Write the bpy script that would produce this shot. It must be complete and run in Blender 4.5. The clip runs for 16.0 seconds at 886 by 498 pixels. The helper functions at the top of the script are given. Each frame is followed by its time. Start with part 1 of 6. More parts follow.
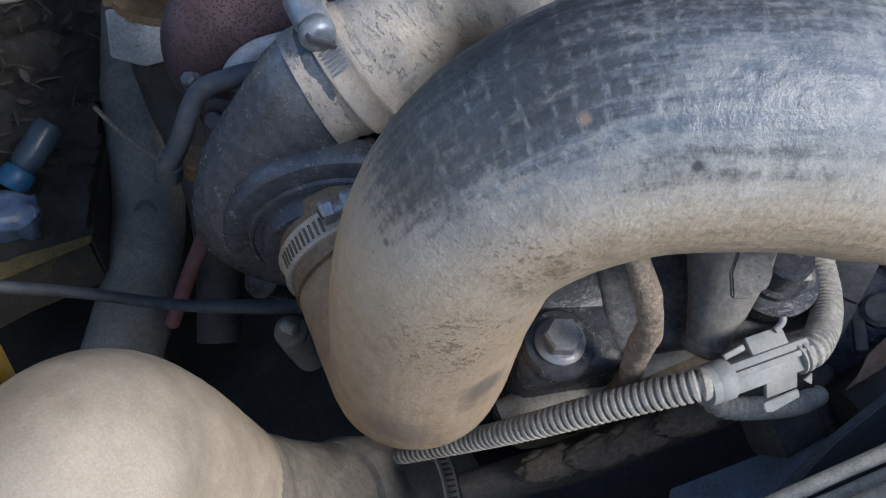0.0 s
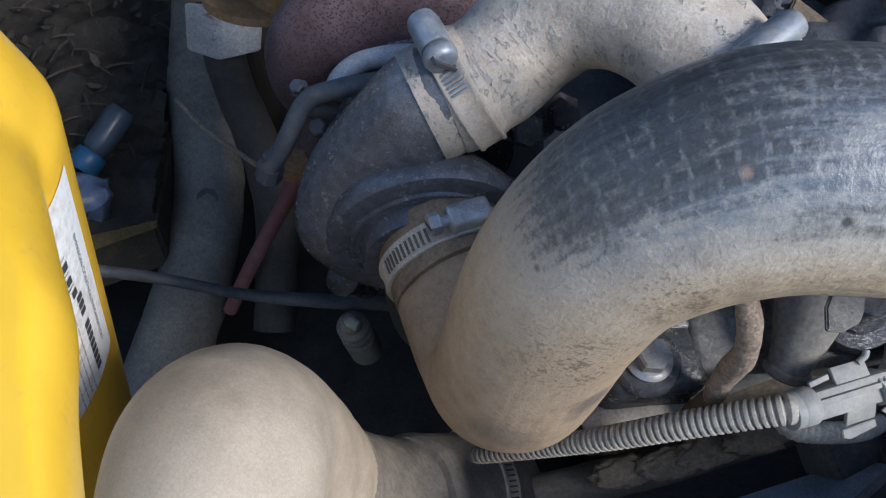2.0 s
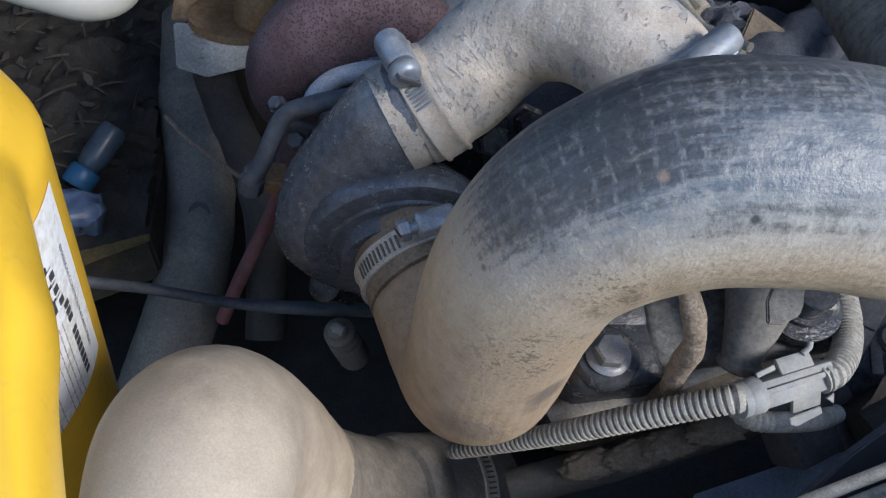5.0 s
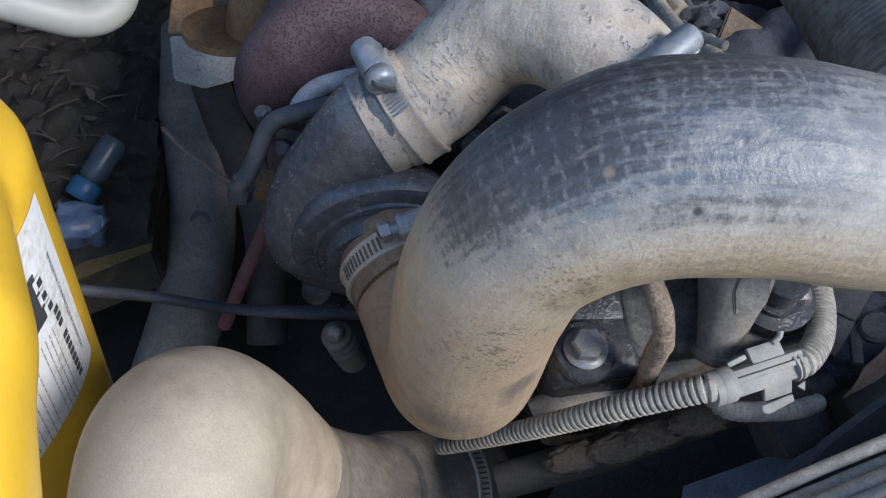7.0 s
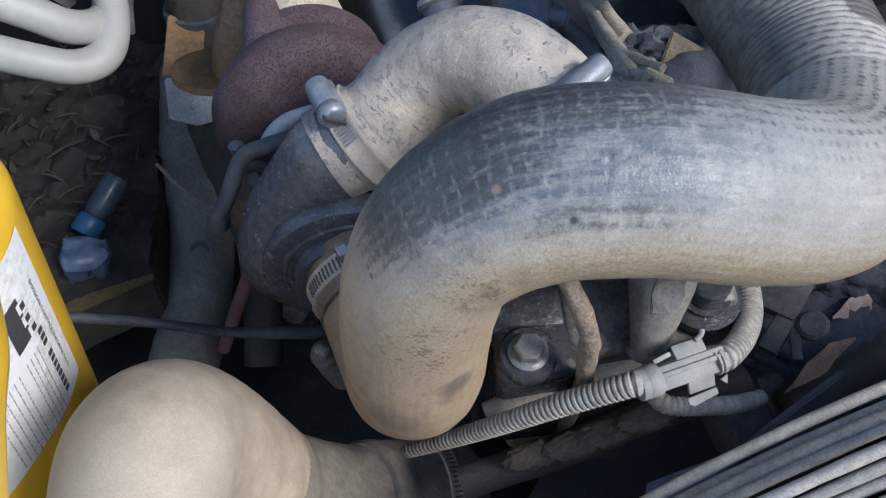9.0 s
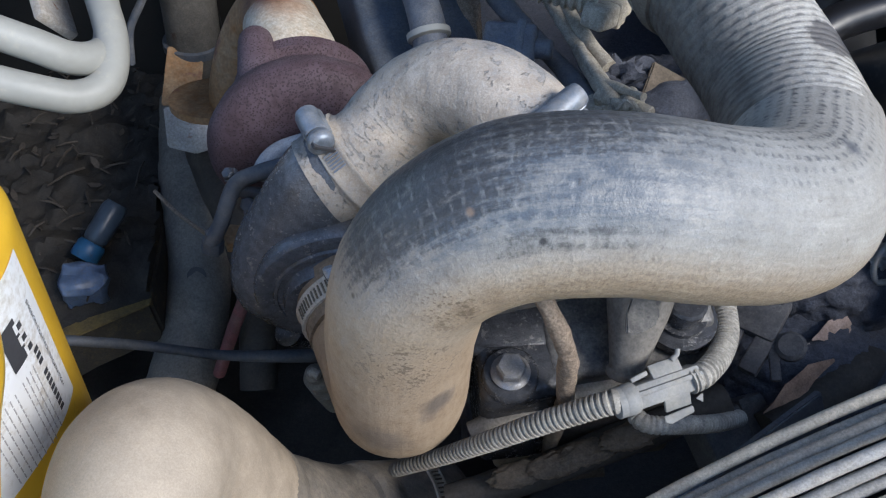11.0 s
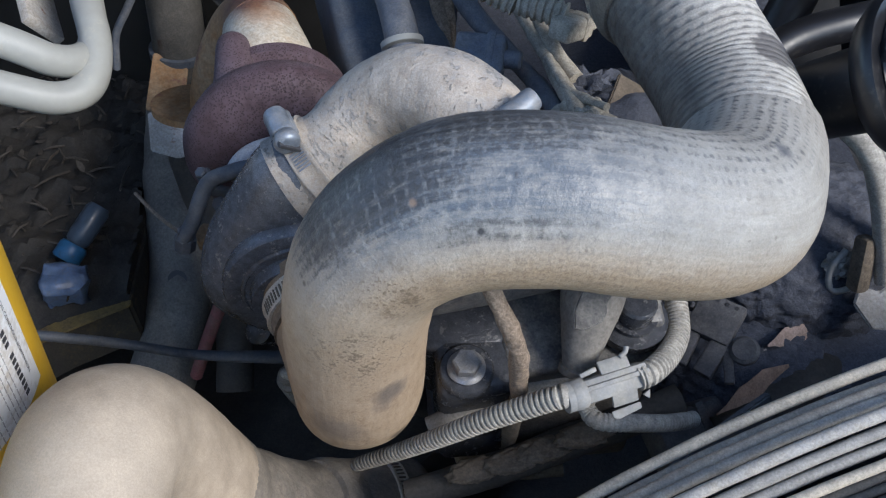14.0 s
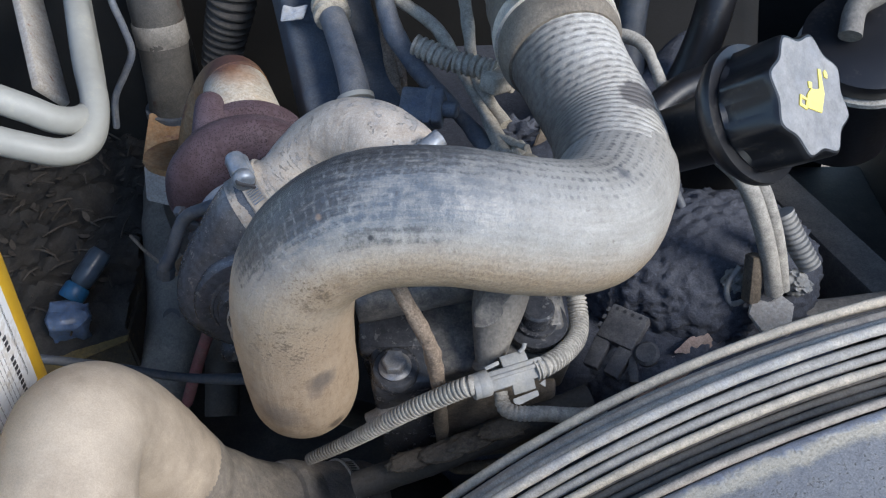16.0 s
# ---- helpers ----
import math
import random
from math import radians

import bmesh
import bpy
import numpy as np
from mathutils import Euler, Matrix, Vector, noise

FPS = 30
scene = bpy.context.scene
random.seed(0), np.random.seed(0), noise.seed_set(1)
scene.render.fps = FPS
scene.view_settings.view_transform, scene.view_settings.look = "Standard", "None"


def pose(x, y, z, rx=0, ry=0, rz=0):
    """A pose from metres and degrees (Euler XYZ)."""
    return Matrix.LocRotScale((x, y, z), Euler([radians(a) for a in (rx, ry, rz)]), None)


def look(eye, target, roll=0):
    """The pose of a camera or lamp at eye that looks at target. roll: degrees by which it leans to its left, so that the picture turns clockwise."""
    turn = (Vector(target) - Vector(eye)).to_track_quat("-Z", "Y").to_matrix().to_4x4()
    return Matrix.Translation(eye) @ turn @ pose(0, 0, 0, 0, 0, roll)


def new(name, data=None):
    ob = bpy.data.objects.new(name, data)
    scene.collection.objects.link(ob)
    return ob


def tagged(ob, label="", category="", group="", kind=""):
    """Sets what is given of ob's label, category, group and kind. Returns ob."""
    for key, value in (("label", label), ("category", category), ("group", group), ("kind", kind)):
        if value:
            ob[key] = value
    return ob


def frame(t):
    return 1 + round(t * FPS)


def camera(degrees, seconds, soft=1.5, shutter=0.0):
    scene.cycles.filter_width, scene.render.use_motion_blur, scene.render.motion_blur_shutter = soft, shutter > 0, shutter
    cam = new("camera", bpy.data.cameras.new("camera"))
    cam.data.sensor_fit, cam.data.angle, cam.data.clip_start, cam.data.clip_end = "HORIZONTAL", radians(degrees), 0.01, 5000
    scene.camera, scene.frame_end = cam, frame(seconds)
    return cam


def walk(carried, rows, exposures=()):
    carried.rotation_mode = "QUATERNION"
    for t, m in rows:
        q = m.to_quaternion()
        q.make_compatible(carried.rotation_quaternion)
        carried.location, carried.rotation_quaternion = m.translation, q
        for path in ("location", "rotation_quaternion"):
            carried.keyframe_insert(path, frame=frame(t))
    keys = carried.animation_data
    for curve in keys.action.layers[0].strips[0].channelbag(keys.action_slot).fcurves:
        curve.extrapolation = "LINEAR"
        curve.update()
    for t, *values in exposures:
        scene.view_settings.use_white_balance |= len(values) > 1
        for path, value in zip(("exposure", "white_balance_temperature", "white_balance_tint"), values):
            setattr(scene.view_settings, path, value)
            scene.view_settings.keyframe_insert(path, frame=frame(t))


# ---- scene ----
cam = camera(55.6, 16.0, soft=1.2)
PATH = [
    (0, (0.01, 0.013, 1.45), (-0.003, 1.294, -0.086), 0.7),
    (0.5, (-0.024, 0.012, 1.453), (-0.03, 1.286, -0.09), 2.7),
    (1, (-0.036, 0.008, 1.462), (-0.063, 1.277, -0.083), 2.9),
    (1.5, (-0.035, 0.008, 1.47), (-0.067, 1.275, -0.076), 3.1),
    (2, (-0.029, 0.005, 1.47), (-0.062, 1.273, -0.077), 3.4),
    (2.5, (-0.032, 0.002, 1.471), (-0.062, 1.271, -0.075), 3.7),
    (3, (-0.03, 0.001, 1.473), (-0.054, 1.275, -0.069), 3.9),
    (3.5, (-0.026, -0.002, 1.477), (-0.056, 1.275, -0.062), 3.5),
    (4, (-0.025, -0.006, 1.483), (-0.063, 1.275, -0.052), 2.9),
    (4.5, (-0.018, -0.006, 1.486), (-0.059, 1.278, -0.047), 2.5),
    (5, (-0.014, -0.009, 1.485), (-0.052, 1.277, -0.047), 2.2),
    (5.2, (-0.009, -0.009, 1.489), (-0.048, 1.276, -0.043), 2.0),
    (7.3, (0.002, -0.021, 1.494), (-0.072, 1.276, -0.026), -0.4),
    (7.5, (0.002, -0.024, 1.496), (-0.074, 1.279, -0.02), -0.5),
    (8, (0.012, -0.029, 1.5), (-0.081, 1.282, -0.008), -1.7),
    (8.5, (0.031, -0.035, 1.511), (-0.079, 1.288, 0.015), -3.0),
    (9, (0.039, -0.042, 1.516), (-0.087, 1.292, 0.031), -4.0),
    (9.5, (0.044, -0.045, 1.524), (-0.091, 1.299, 0.049), -4.5),
    (9.7, (0.046, -0.046, 1.526), (-0.08, 1.304, 0.056), -4.2),
    (11.8, (0.05, -0.058, 1.523), (-0.087, 1.332, 0.092), -3.7),
    (12, (0.051, -0.059, 1.527), (-0.082, 1.332, 0.095), -3.3),
    (12.5, (0.053, -0.058, 1.521), (-0.077, 1.332, 0.09), -2.6),
    (13, (0.048, -0.063, 1.52), (-0.075, 1.333, 0.093), -2.1),
    (13.5, (0.055, -0.068, 1.526), (-0.065, 1.336, 0.107), -2.1),
    (14, (0.068, -0.069, 1.526), (-0.051, 1.345, 0.116), -2.6),
    (14.5, (0.073, -0.072, 1.538), (-0.046, 1.354, 0.14), -3.5),
    (15, (0.098, -0.078, 1.538), (-0.024, 1.369, 0.163), -4.3),
    (15.5, (0.116, -0.103, 1.561), (-0.015, 1.375, 0.22), -4.4),
    (16, (0.126, -0.142, 1.565), (-0.031, 1.36, 0.254), -4.5),
]
walk(cam, [(t, look(eye, target, roll)) for t, eye, target, roll in PATH], exposures=[(0.0, 1.08), (1.0, 1.14), (16.0, 1.12)])

# ---- light ----
world = bpy.data.worlds.new("sky")
scene.world = world
world.use_nodes = True
wt = world.node_tree
sky = wt.nodes.new("ShaderNodeTexSky")
sky.sky_type, sky.sun_disc = "NISHITA", False
SUN_UP, SUN_ROUND = 36.0, 122.0
sky.sun_elevation, sky.sun_rotation = radians(SUN_UP), radians(SUN_ROUND)
sky.air_density, sky.dust_density, sky.ozone_density = 1.0, 0.4, 2.5
wt.links.new(sky.outputs["Color"], wt.nodes["Background"].inputs["Color"])
wt.nodes["Background"].inputs["Strength"].default_value = 0.145
sun = new("sun", bpy.data.lights.new("sun", "SUN"))
sun.data.energy, sun.data.angle, sun.data.color = 1.9, radians(22), (1.0, 0.975, 0.945)
_a, _e = radians(SUN_ROUND), radians(SUN_UP)
sun.matrix_world = look((math.sin(_a) * math.cos(_e) * 5, math.cos(_a) * math.cos(_e) * 5, math.sin(_e) * 5), (0, 0, 0))


# ---- building helpers ----
def V(*a):
    return Vector(a if len(a) > 1 else a[0])


def root(name, at, label, category, group="", kind=""):
    ob = new(name)
    ob.location = at
    ob.empty_display_size = 0.02
    return tagged(ob, label, category, group, kind)


def mesh_ob(name, bm, material, smooth=True, angle=40):
    me = bpy.data.meshes.new(name)
    bm.normal_update()
    if smooth:
        for e in bm.edges:
            if len(e.link_faces) == 2 and e.calc_face_angle(0) > radians(angle):
                e.smooth = False
        for f in bm.faces:
            f.smooth = True
    bm.to_mesh(me)
    bm.free()
    me.materials.append(material)
    return new(name, me)


def part(name, bm, material, parent, label="", smooth=True, angle=40):
    ob = mesh_ob(name, bm, material, smooth, angle)
    ob.parent = parent
    if parent.parent is None and parent.data is None:
        ob.matrix_parent_inverse = Matrix.Translation(-parent.location)
    return tagged(ob, label)


def thing(name, bm, material, label, category, group="", kind="", smooth=True, angle=40):
    return tagged(mesh_ob(name, bm, material, smooth, angle), label, category, group, kind)


def spline(points, per=10):
    """Catmull-Rom through points, each a tuple of any length."""
    p = [np.array(q, float) for q in points]
    p = [2 * p[0] - p[1]] + p + [2 * p[-1] - p[-2]]
    out = []
    for i in range(1, len(p) - 2):
        for k in range(per):
            s = k / per
            a, b, c, d = p[i - 1], p[i], p[i + 1], p[i + 2]
            out.append(0.5 * (2 * b + (c - a) * s + (2 * a - 5 * b + 4 * c - d) * s * s + (3 * b - a - 3 * c + d) * s ** 3))
    out.append(p[-2])
    return out


def resample(path, step):
    p = np.array(path)
    seg = np.linalg.norm(np.diff(p[:, :3], axis=0), axis=1)
    s = np.concatenate([[0], np.cumsum(seg)])
    n = max(2, int(s[-1] / step) + 1)
    q = np.linspace(0, s[-1], n)
    return np.stack([np.interp(q, s, p[:, k]) for k in range(p.shape[1])], 1), q


def tube(points, seg=28, step=0.004, wave=None, rough=0.0, cap=True, per=10, bm=None, hollow=0.0):
    """A tube along points (x, y, z, radius). wave(s) adds to the radius; uv: metres along, turns round."""
    path, s = resample(spline(points, per), step)
    bm = bm or bmesh.new()
    uv = bm.loops.layers.uv.verify()
    n = len(path)
    tang = np.gradient(path[:, :3], axis=0)
    tang /= np.linalg.norm(tang, axis=1)[:, None] + 1e-12
    side = np.cross(tang[0], (0, 0, 1) if abs(tang[0][2]) < 0.9 else (1, 0, 0))
    rings = []
    for i in range(n):
        side = side - tang[i] * (side @ tang[i])
        side /= np.linalg.norm(side)
        up = np.cross(tang[i], side)
        ring = []
        for k in range(seg):
            a = 2 * math.pi * k / seg
            r = path[i, 3] + (wave(s[i]) if wave else 0)
            d = side * math.cos(a) + up * math.sin(a)
            q = path[i, :3] + d * r
            if rough:
                q = q + d * rough * (noise.noise(V(*(q * 45))) + 0.5 * noise.noise(V(*(q * 120))))
            ring.append(bm.verts.new(q))
        rings.append(ring)
    for i in range(n - 1):
        for k in range(seg):
            f = bm.faces.new((rings[i][k], rings[i][(k + 1) % seg], rings[i + 1][(k + 1) % seg], rings[i + 1][k]))
            for l, (u, v) in zip(f.loops, ((s[i], k / seg), (s[i], (k + 1) / seg), (s[i + 1], (k + 1) / seg), (s[i + 1], k / seg))):
                l[uv].uv = (u, v)
    if cap:
        bm.faces.new(list(reversed(rings[0])))
        bm.faces.new(rings[-1])
    return bm


def frame_of(axis, hint=(0, 0, 1)):
    z = V(axis).normalized()
    h = V(hint)
    if abs(z.dot(h.normalized())) > 0.95:
        h = V(1, 0, 0)
    x = (h - z * h.dot(z)).normalized()
    return Matrix((x, z.cross(x), z)).transposed()


def place(at, axis, hint=(0, 0, 1)):
    """Local z along axis, local x towards hint."""
    return Matrix.Translation(at) @ frame_of(axis, hint).to_4x4()


def lathe(profile, at, axis, seg=40, lobes=0, depth=0.0, bm=None):
    """Turned body: profile of (radius, height) along axis. lobes: scallops on rows whose radius is marked negative."""
    bm = bm or bmesh.new()
    m = place(at, axis)
    rings = []
    for r, h in profile:
        ring = []
        for k in range(seg):
            a = 2 * math.pi * k / seg
            q = abs(r)
            if r < 0 and lobes:
                q -= depth * (0.5 - 0.5 * math.cos(lobes * a)) ** 0.75
            ring.append(bm.verts.new(m @ V(q * math.cos(a), q * math.sin(a), h)))
        rings.append(ring)
    for a, b in zip(rings, rings[1:]):
        for k in range(seg):
            bm.faces.new((a[k], a[(k + 1) % seg], b[(k + 1) % seg], b[k]))
    bm.faces.new(list(reversed(rings[0])))
    bm.faces.new(rings[-1])
    bmesh.ops.recalc_face_normals(bm, faces=bm.faces)
    return bm


def box(size, m=Matrix(), bevel=0.0, seg=2, bm=None):
    b = bmesh.new()
    bmesh.ops.create_cube(b, size=1.0)
    bmesh.ops.scale(b, vec=size, verts=b.verts)
    if bevel:
        bmesh.ops.bevel(b, geom=b.edges[:], offset=bevel, segments=seg, profile=0.5, affect="EDGES")
    bmesh.ops.transform(b, matrix=m, verts=b.verts)
    return merge(bm, b)


def merge(bm, other):
    if bm is None:
        return other
    me = bpy.data.meshes.new("tmp")
    other.to_mesh(me)
    other.free()
    bm.from_mesh(me)
    bpy.data.meshes.remove(me)
    return bm


def plate(outline, thick, m, bevel=0.0):
    """A sheet cut to an outline in local xy, thick along local z."""
    bm = bmesh.new()
    f = bm.faces.new([bm.verts.new((x, y, 0)) for x, y in outline])
    r = bmesh.ops.extrude_face_region(bm, geom=[f])
    bmesh.ops.translate(bm, vec=(0, 0, thick), verts=[g for g in r["geom"] if isinstance(g, bmesh.types.BMVert)])
    bmesh.ops.recalc_face_normals(bm, faces=bm.faces)
    if bevel:
        bmesh.ops.bevel(bm, geom=[e for e in bm.edges if e.calc_face_angle(0) > 0.5], offset=bevel, segments=2, affect="EDGES")
    bmesh.ops.transform(bm, matrix=m, verts=bm.verts)
    return bm


def lump(size, m, amount=0.2, freq=1.5, sub=3, seed=0.0):
    """An uneven rounded mass."""
    bm = bmesh.new()
    bmesh.ops.create_icosphere(bm, subdivisions=sub, radius=0.5)
    for v in bm.verts:
        q = v.co.normalized()
        v.co = q * (0.5 + amount * 0.5 * noise.fractal(q * freq + V(seed, seed * 0.7, 0), 0.6, 2.0, 4))
    bmesh.ops.scale(bm, vec=size, verts=bm.verts)
    bmesh.ops.transform(bm, matrix=m, verts=bm.verts)
    return bm


# ---- materials ----
def nodes_of(name):
    m = bpy.data.materials.new(name)
    m.use_nodes = True
    t = m.node_tree
    return m, t, t.nodes["Principled BSDF"]


def nd(t, kind, **kw):
    n = t.nodes.new("ShaderNode" + kind)
    for k, v in kw.items():
        n.inputs[k.replace("_", " ")].default_value = v
    return n


def ramp(t, src, stops):
    r = t.nodes.new("ShaderNodeValToRGB")
    el = r.color_ramp.elements
    while len(el) < len(stops):
        el.new(0.5)
    for e, (p, c) in zip(el, stops):
        e.position = p
        e.color = (*c, 1) if isinstance(c, tuple) else (c, c, c, 1)
    t.links.new(src, r.inputs["Fac"])
    return r.outputs["Color"]


def mixc(t, fac, a, b, mode="MIX"):
    n = t.nodes.new("ShaderNodeMix")
    n.data_type, n.blend_type = "RGBA", mode
    for sock, v in ((n.inputs[0], fac), (n.inputs[6], a), (n.inputs[7], b)):
        if isinstance(v, bpy.types.NodeSocket):
            t.links.new(v, sock)
        elif isinstance(v, (tuple, list)):
            sock.default_value = (*v, 1)
        else:
            sock.default_value = v
    return n.outputs[2]


def math_n(t, op, a, b=0.0, c=0.0):
    n = t.nodes.new("ShaderNodeMath")
    n.operation = op
    for i, v in enumerate((a, b, c)):
        if isinstance(v, bpy.types.NodeSocket):
            t.links.new(v, n.inputs[i])
        else:
            n.inputs[i].default_value = v
    return n.outputs[0]


def noise_n(t, scale, detail=5.0, rough=0.6, coord=None, stretch=None):
    n = nd(t, "TexNoise", Scale=scale, Detail=detail, Roughness=rough)
    if coord is None:
        coord = t.nodes.new("ShaderNodeTexCoord").outputs["Object"]
    if stretch:
        mp = t.nodes.new("ShaderNodeMapping")
        mp.inputs["Scale"].default_value = stretch
        t.links.new(coord, mp.inputs["Vector"])
        coord = mp.outputs["Vector"]
    t.links.new(coord, n.inputs["Vector"])
    return n.outputs["Fac"]


def bump_n(t, b, height, strength, dist):
    n = nd(t, "Bump", Strength=strength, Distance=dist)
    t.links.new(height, n.inputs["Height"])
    t.links.new(n.outputs["Normal"], b.inputs["Normal"])


def grain(t, col, scale=1000.0, amount=0.5, coord=None):
    """Fine light and dark grit over a colour."""
    f = math_n(t, "MULTIPLY_ADD", noise_n(t, scale, 3, 0.7, coord), 2 * amount * 2.2, 1 - amount * 2.2)
    return mixc(t, 1.0, col, math_n(t, "MAXIMUM", f, 0.12), "MULTIPLY")


def stain(t, at, radius, edge=0.25):
    """A patch with a ragged edge round one point of the surface."""
    co = t.nodes.new("ShaderNodeTexCoord").outputs["Object"]
    n = t.nodes.new("ShaderNodeVectorMath")
    n.operation = "DISTANCE"
    t.links.new(co, n.inputs[0])
    n.inputs[1].default_value = at
    d = math_n(t, "MULTIPLY_ADD", noise_n(t, 90, 4, 0.6), radius * 0.9, n.outputs["Value"])
    return ramp(t, math_n(t, "DIVIDE", d, radius * 2), [(0.5, 1.0), (0.5 + edge, 0.0)])


def dusty(name, base, dust, cover=0.5, scale=30.0, fine=400.0, rough=0.6, metal=0.0, relief=0.3, soft=0.12, spots=None, grit=0.30, patches=()):
    """A surface under an uneven coat of dust, with fine grain and optional chips or rust spots."""
    m, t, b = nodes_of(name)
    big, small = noise_n(t, scale, 6, 0.65), noise_n(t, fine, 4, 0.6)
    both = math_n(t, "MULTIPLY_ADD", small, 0.45, math_n(t, "MULTIPLY", big, 0.78))
    fac = ramp(t, both, [(max(0.0, 0.62 - cover * 0.5 - soft), 0.0), (min(1.0, 0.62 - cover * 0.5 + 0.22 + soft), 1.0)])
    tone = ramp(t, noise_n(t, scale * 2.3, 4), [(0.3, tuple(c * 0.72 for c in dust)), (0.7, tuple(min(1, c * 1.12) for c in dust))])
    under = ramp(t, noise_n(t, scale * 1.4, 4), [(0.3, tuple(c * 0.65 for c in base)), (0.7, tuple(min(1, c * 1.25) for c in base))])
    col = mixc(t, fac, under, tone)
    if spots:
        sfac = ramp(t, noise_n(t, spots[1], 5, 0.7), [(spots[2], 0.0), (spots[2] + 0.06, 1.0)])
        col = mixc(t, sfac, col, spots[0])
    for at, radius, tone2, amount in patches:
        col = mixc(t, math_n(t, "MULTIPLY", stain(t, at, radius, 0.5), amount), col, tone2)
    col = grain(t, col, fine * 2.4, grit)
    t.links.new(col, b.inputs["Base Color"])
    r = math_n(t, "MULTIPLY_ADD", fac, 0.9 - rough, rough)
    t.links.new(r, b.inputs["Roughness"])
    b.inputs["Metallic"].default_value = 0.0
    if metal:
        t.links.new(math_n(t, "MULTIPLY_ADD", fac, -metal, metal), b.inputs["Metallic"])
    bump_n(t, b, both, relief, 0.0012)
    return m


def hose_rubber():
    """Black fabric-laid rubber, dusted tan, rubbed dark and glossy along its crown, with the weave of its wrap showing."""
    m, t, b = nodes_of("hose_rubber")
    sep = t.nodes.new("ShaderNodeSeparateXYZ")
    t.links.new(t.nodes.new("ShaderNodeUVMap").outputs["UV"], sep.inputs["Vector"])
    u, v = sep.outputs["X"], sep.outputs["Y"]
    f = math_n(t, "DIVIDE", u, 0.39)
    w = math_n(t, "FRACT", math_n(t, "ADD", v, 0.5))
    big, mid, fine = noise_n(t, 22, 5, 0.62), noise_n(t, 110, 5, 0.68), noise_n(t, 560, 4, 0.65)
    wob, wob2 = noise_n(t, 70, 4, 0.6), noise_n(t, 48, 3, 0.5)
    uu, vv = math_n(t, "MULTIPLY_ADD", wob, 0.0075, u), math_n(t, "MULTIPLY_ADD", wob2, 0.016, v)
    flat = t.nodes.new("ShaderNodeCombineXYZ")
    t.links.new(u, flat.inputs["X"])
    t.links.new(math_n(t, "MULTIPLY", v, 0.22), flat.inputs["Y"])
    long_n = noise_n(t, 240, 4, 0.65, flat.outputs["Vector"], (0.35, 1.6, 1.0))
    cross_n = noise_n(t, 240, 4, 0.65, flat.outputs["Vector"], (1.8, 0.45, 1.0))
    rows = math_n(t, "MULTIPLY_ADD", math_n(t, "SINE", math_n(t, "MULTIPLY", vv, 2 * math.pi * 40)), 0.5, 0.5)
    cols = math_n(t, "MULTIPLY_ADD", math_n(t, "SINE", math_n(t, "MULTIPLY", uu, 2 * math.pi / 0.0043)), 0.5, 0.5)
    thread = ramp(t, cols, [(0.70, 0.0), (0.97, 1.0)])
    ticks = math_n(t, "MULTIPLY", math_n(t, "MULTIPLY", thread, ramp(t, math_n(t, "MULTIPLY_ADD", fine, 0.3, math_n(t, "MULTIPLY", cross_n, 0.7)), [(0.44, 0.0), (0.58, 1.0)])), ramp(t, rows, [(0.15, 0.15), (0.70, 1.0)]))
    # rubber rubbed bare: the crown of the first bend, a strip along the top, a fainter strip lower down
    d1 = math_n(t, "MULTIPLY", ramp(t, f, [(0.47, 0.0), (0.525, 0.85), (0.60, 1.0), (0.67, 0.45), (0.78, 0.0)]), ramp(t, w, [(0.28, 0.6), (0.38, 1.0), (0.53, 1.0), (0.585, 0.45), (0.64, 0.0)]))
    d2 = math_n(t, "MULTIPLY", ramp(t, f, [(0.56, 0.0), (0.64, 0.95), (0.72, 0.80), (0.80, 0.50), (0.95, 0.55), (1.08, 0.5)]), ramp(t, w, [(0.26, 0.7), (0.40, 1.0), (0.465, 0.75), (0.515, 0.0)]))
    d3 = math_n(t, "MULTIPLY", ramp(t, f, [(0.58, 0.0), (0.63, 0.62), (0.70, 0.62), (0.77, 0.15), (0.82, 0.0)]), ramp(t, w, [(0.56, 0.0), (0.595, 1.0), (0.63, 0.9), (0.665, 0.0)]))
    bare = math_n(t, "MAXIMUM", d1, math_n(t, "MAXIMUM", d2, d3))
    sheen = math_n(t, "MULTIPLY", ramp(t, f, [(0.48, 0.0), (0.57, 1.0), (0.72, 0.92), (0.80, 0.45), (0.90, 0.12), (1.0, 0.05)]), ramp(t, w, [(0.20, 0.5), (0.36, 1.0), (0.57, 1.0), (0.66, 0.0)]))
    # dust: orange tan on the drop, warmed for ground bounce, grey on the run
    tan = ramp(t, math_n(t, "MULTIPLY_ADD", fine, 0.35, math_n(t, "MULTIPLY", mid, 0.65)), [(0.34, (0.265, 0.188, 0.120)), (0.5, (0.360, 0.266, 0.178)), (0.66, (0.43, 0.332, 0.232))])
    pale = ramp(t, math_n(t, "MULTIPLY_ADD", long_n, 0.35, math_n(t, "MULTIPLY_ADD", fine, 0.25, math_n(t, "MULTIPLY", big, 0.4))), [(0.36, (0.245, 0.226, 0.196)), (0.5, (0.325, 0.305, 0.272)), (0.62, (0.41, 0.388, 0.352))])
    warm = ramp(t, math_n(t, "MULTIPLY_ADD", big, 0.16, math_n(t, "SUBTRACT", f, 0.08)), [(0.0, 1.0), (0.44, 0.95), (0.53, 0.40), (0.64, 0.0)])
    dust = mixc(t, warm, pale, tan)
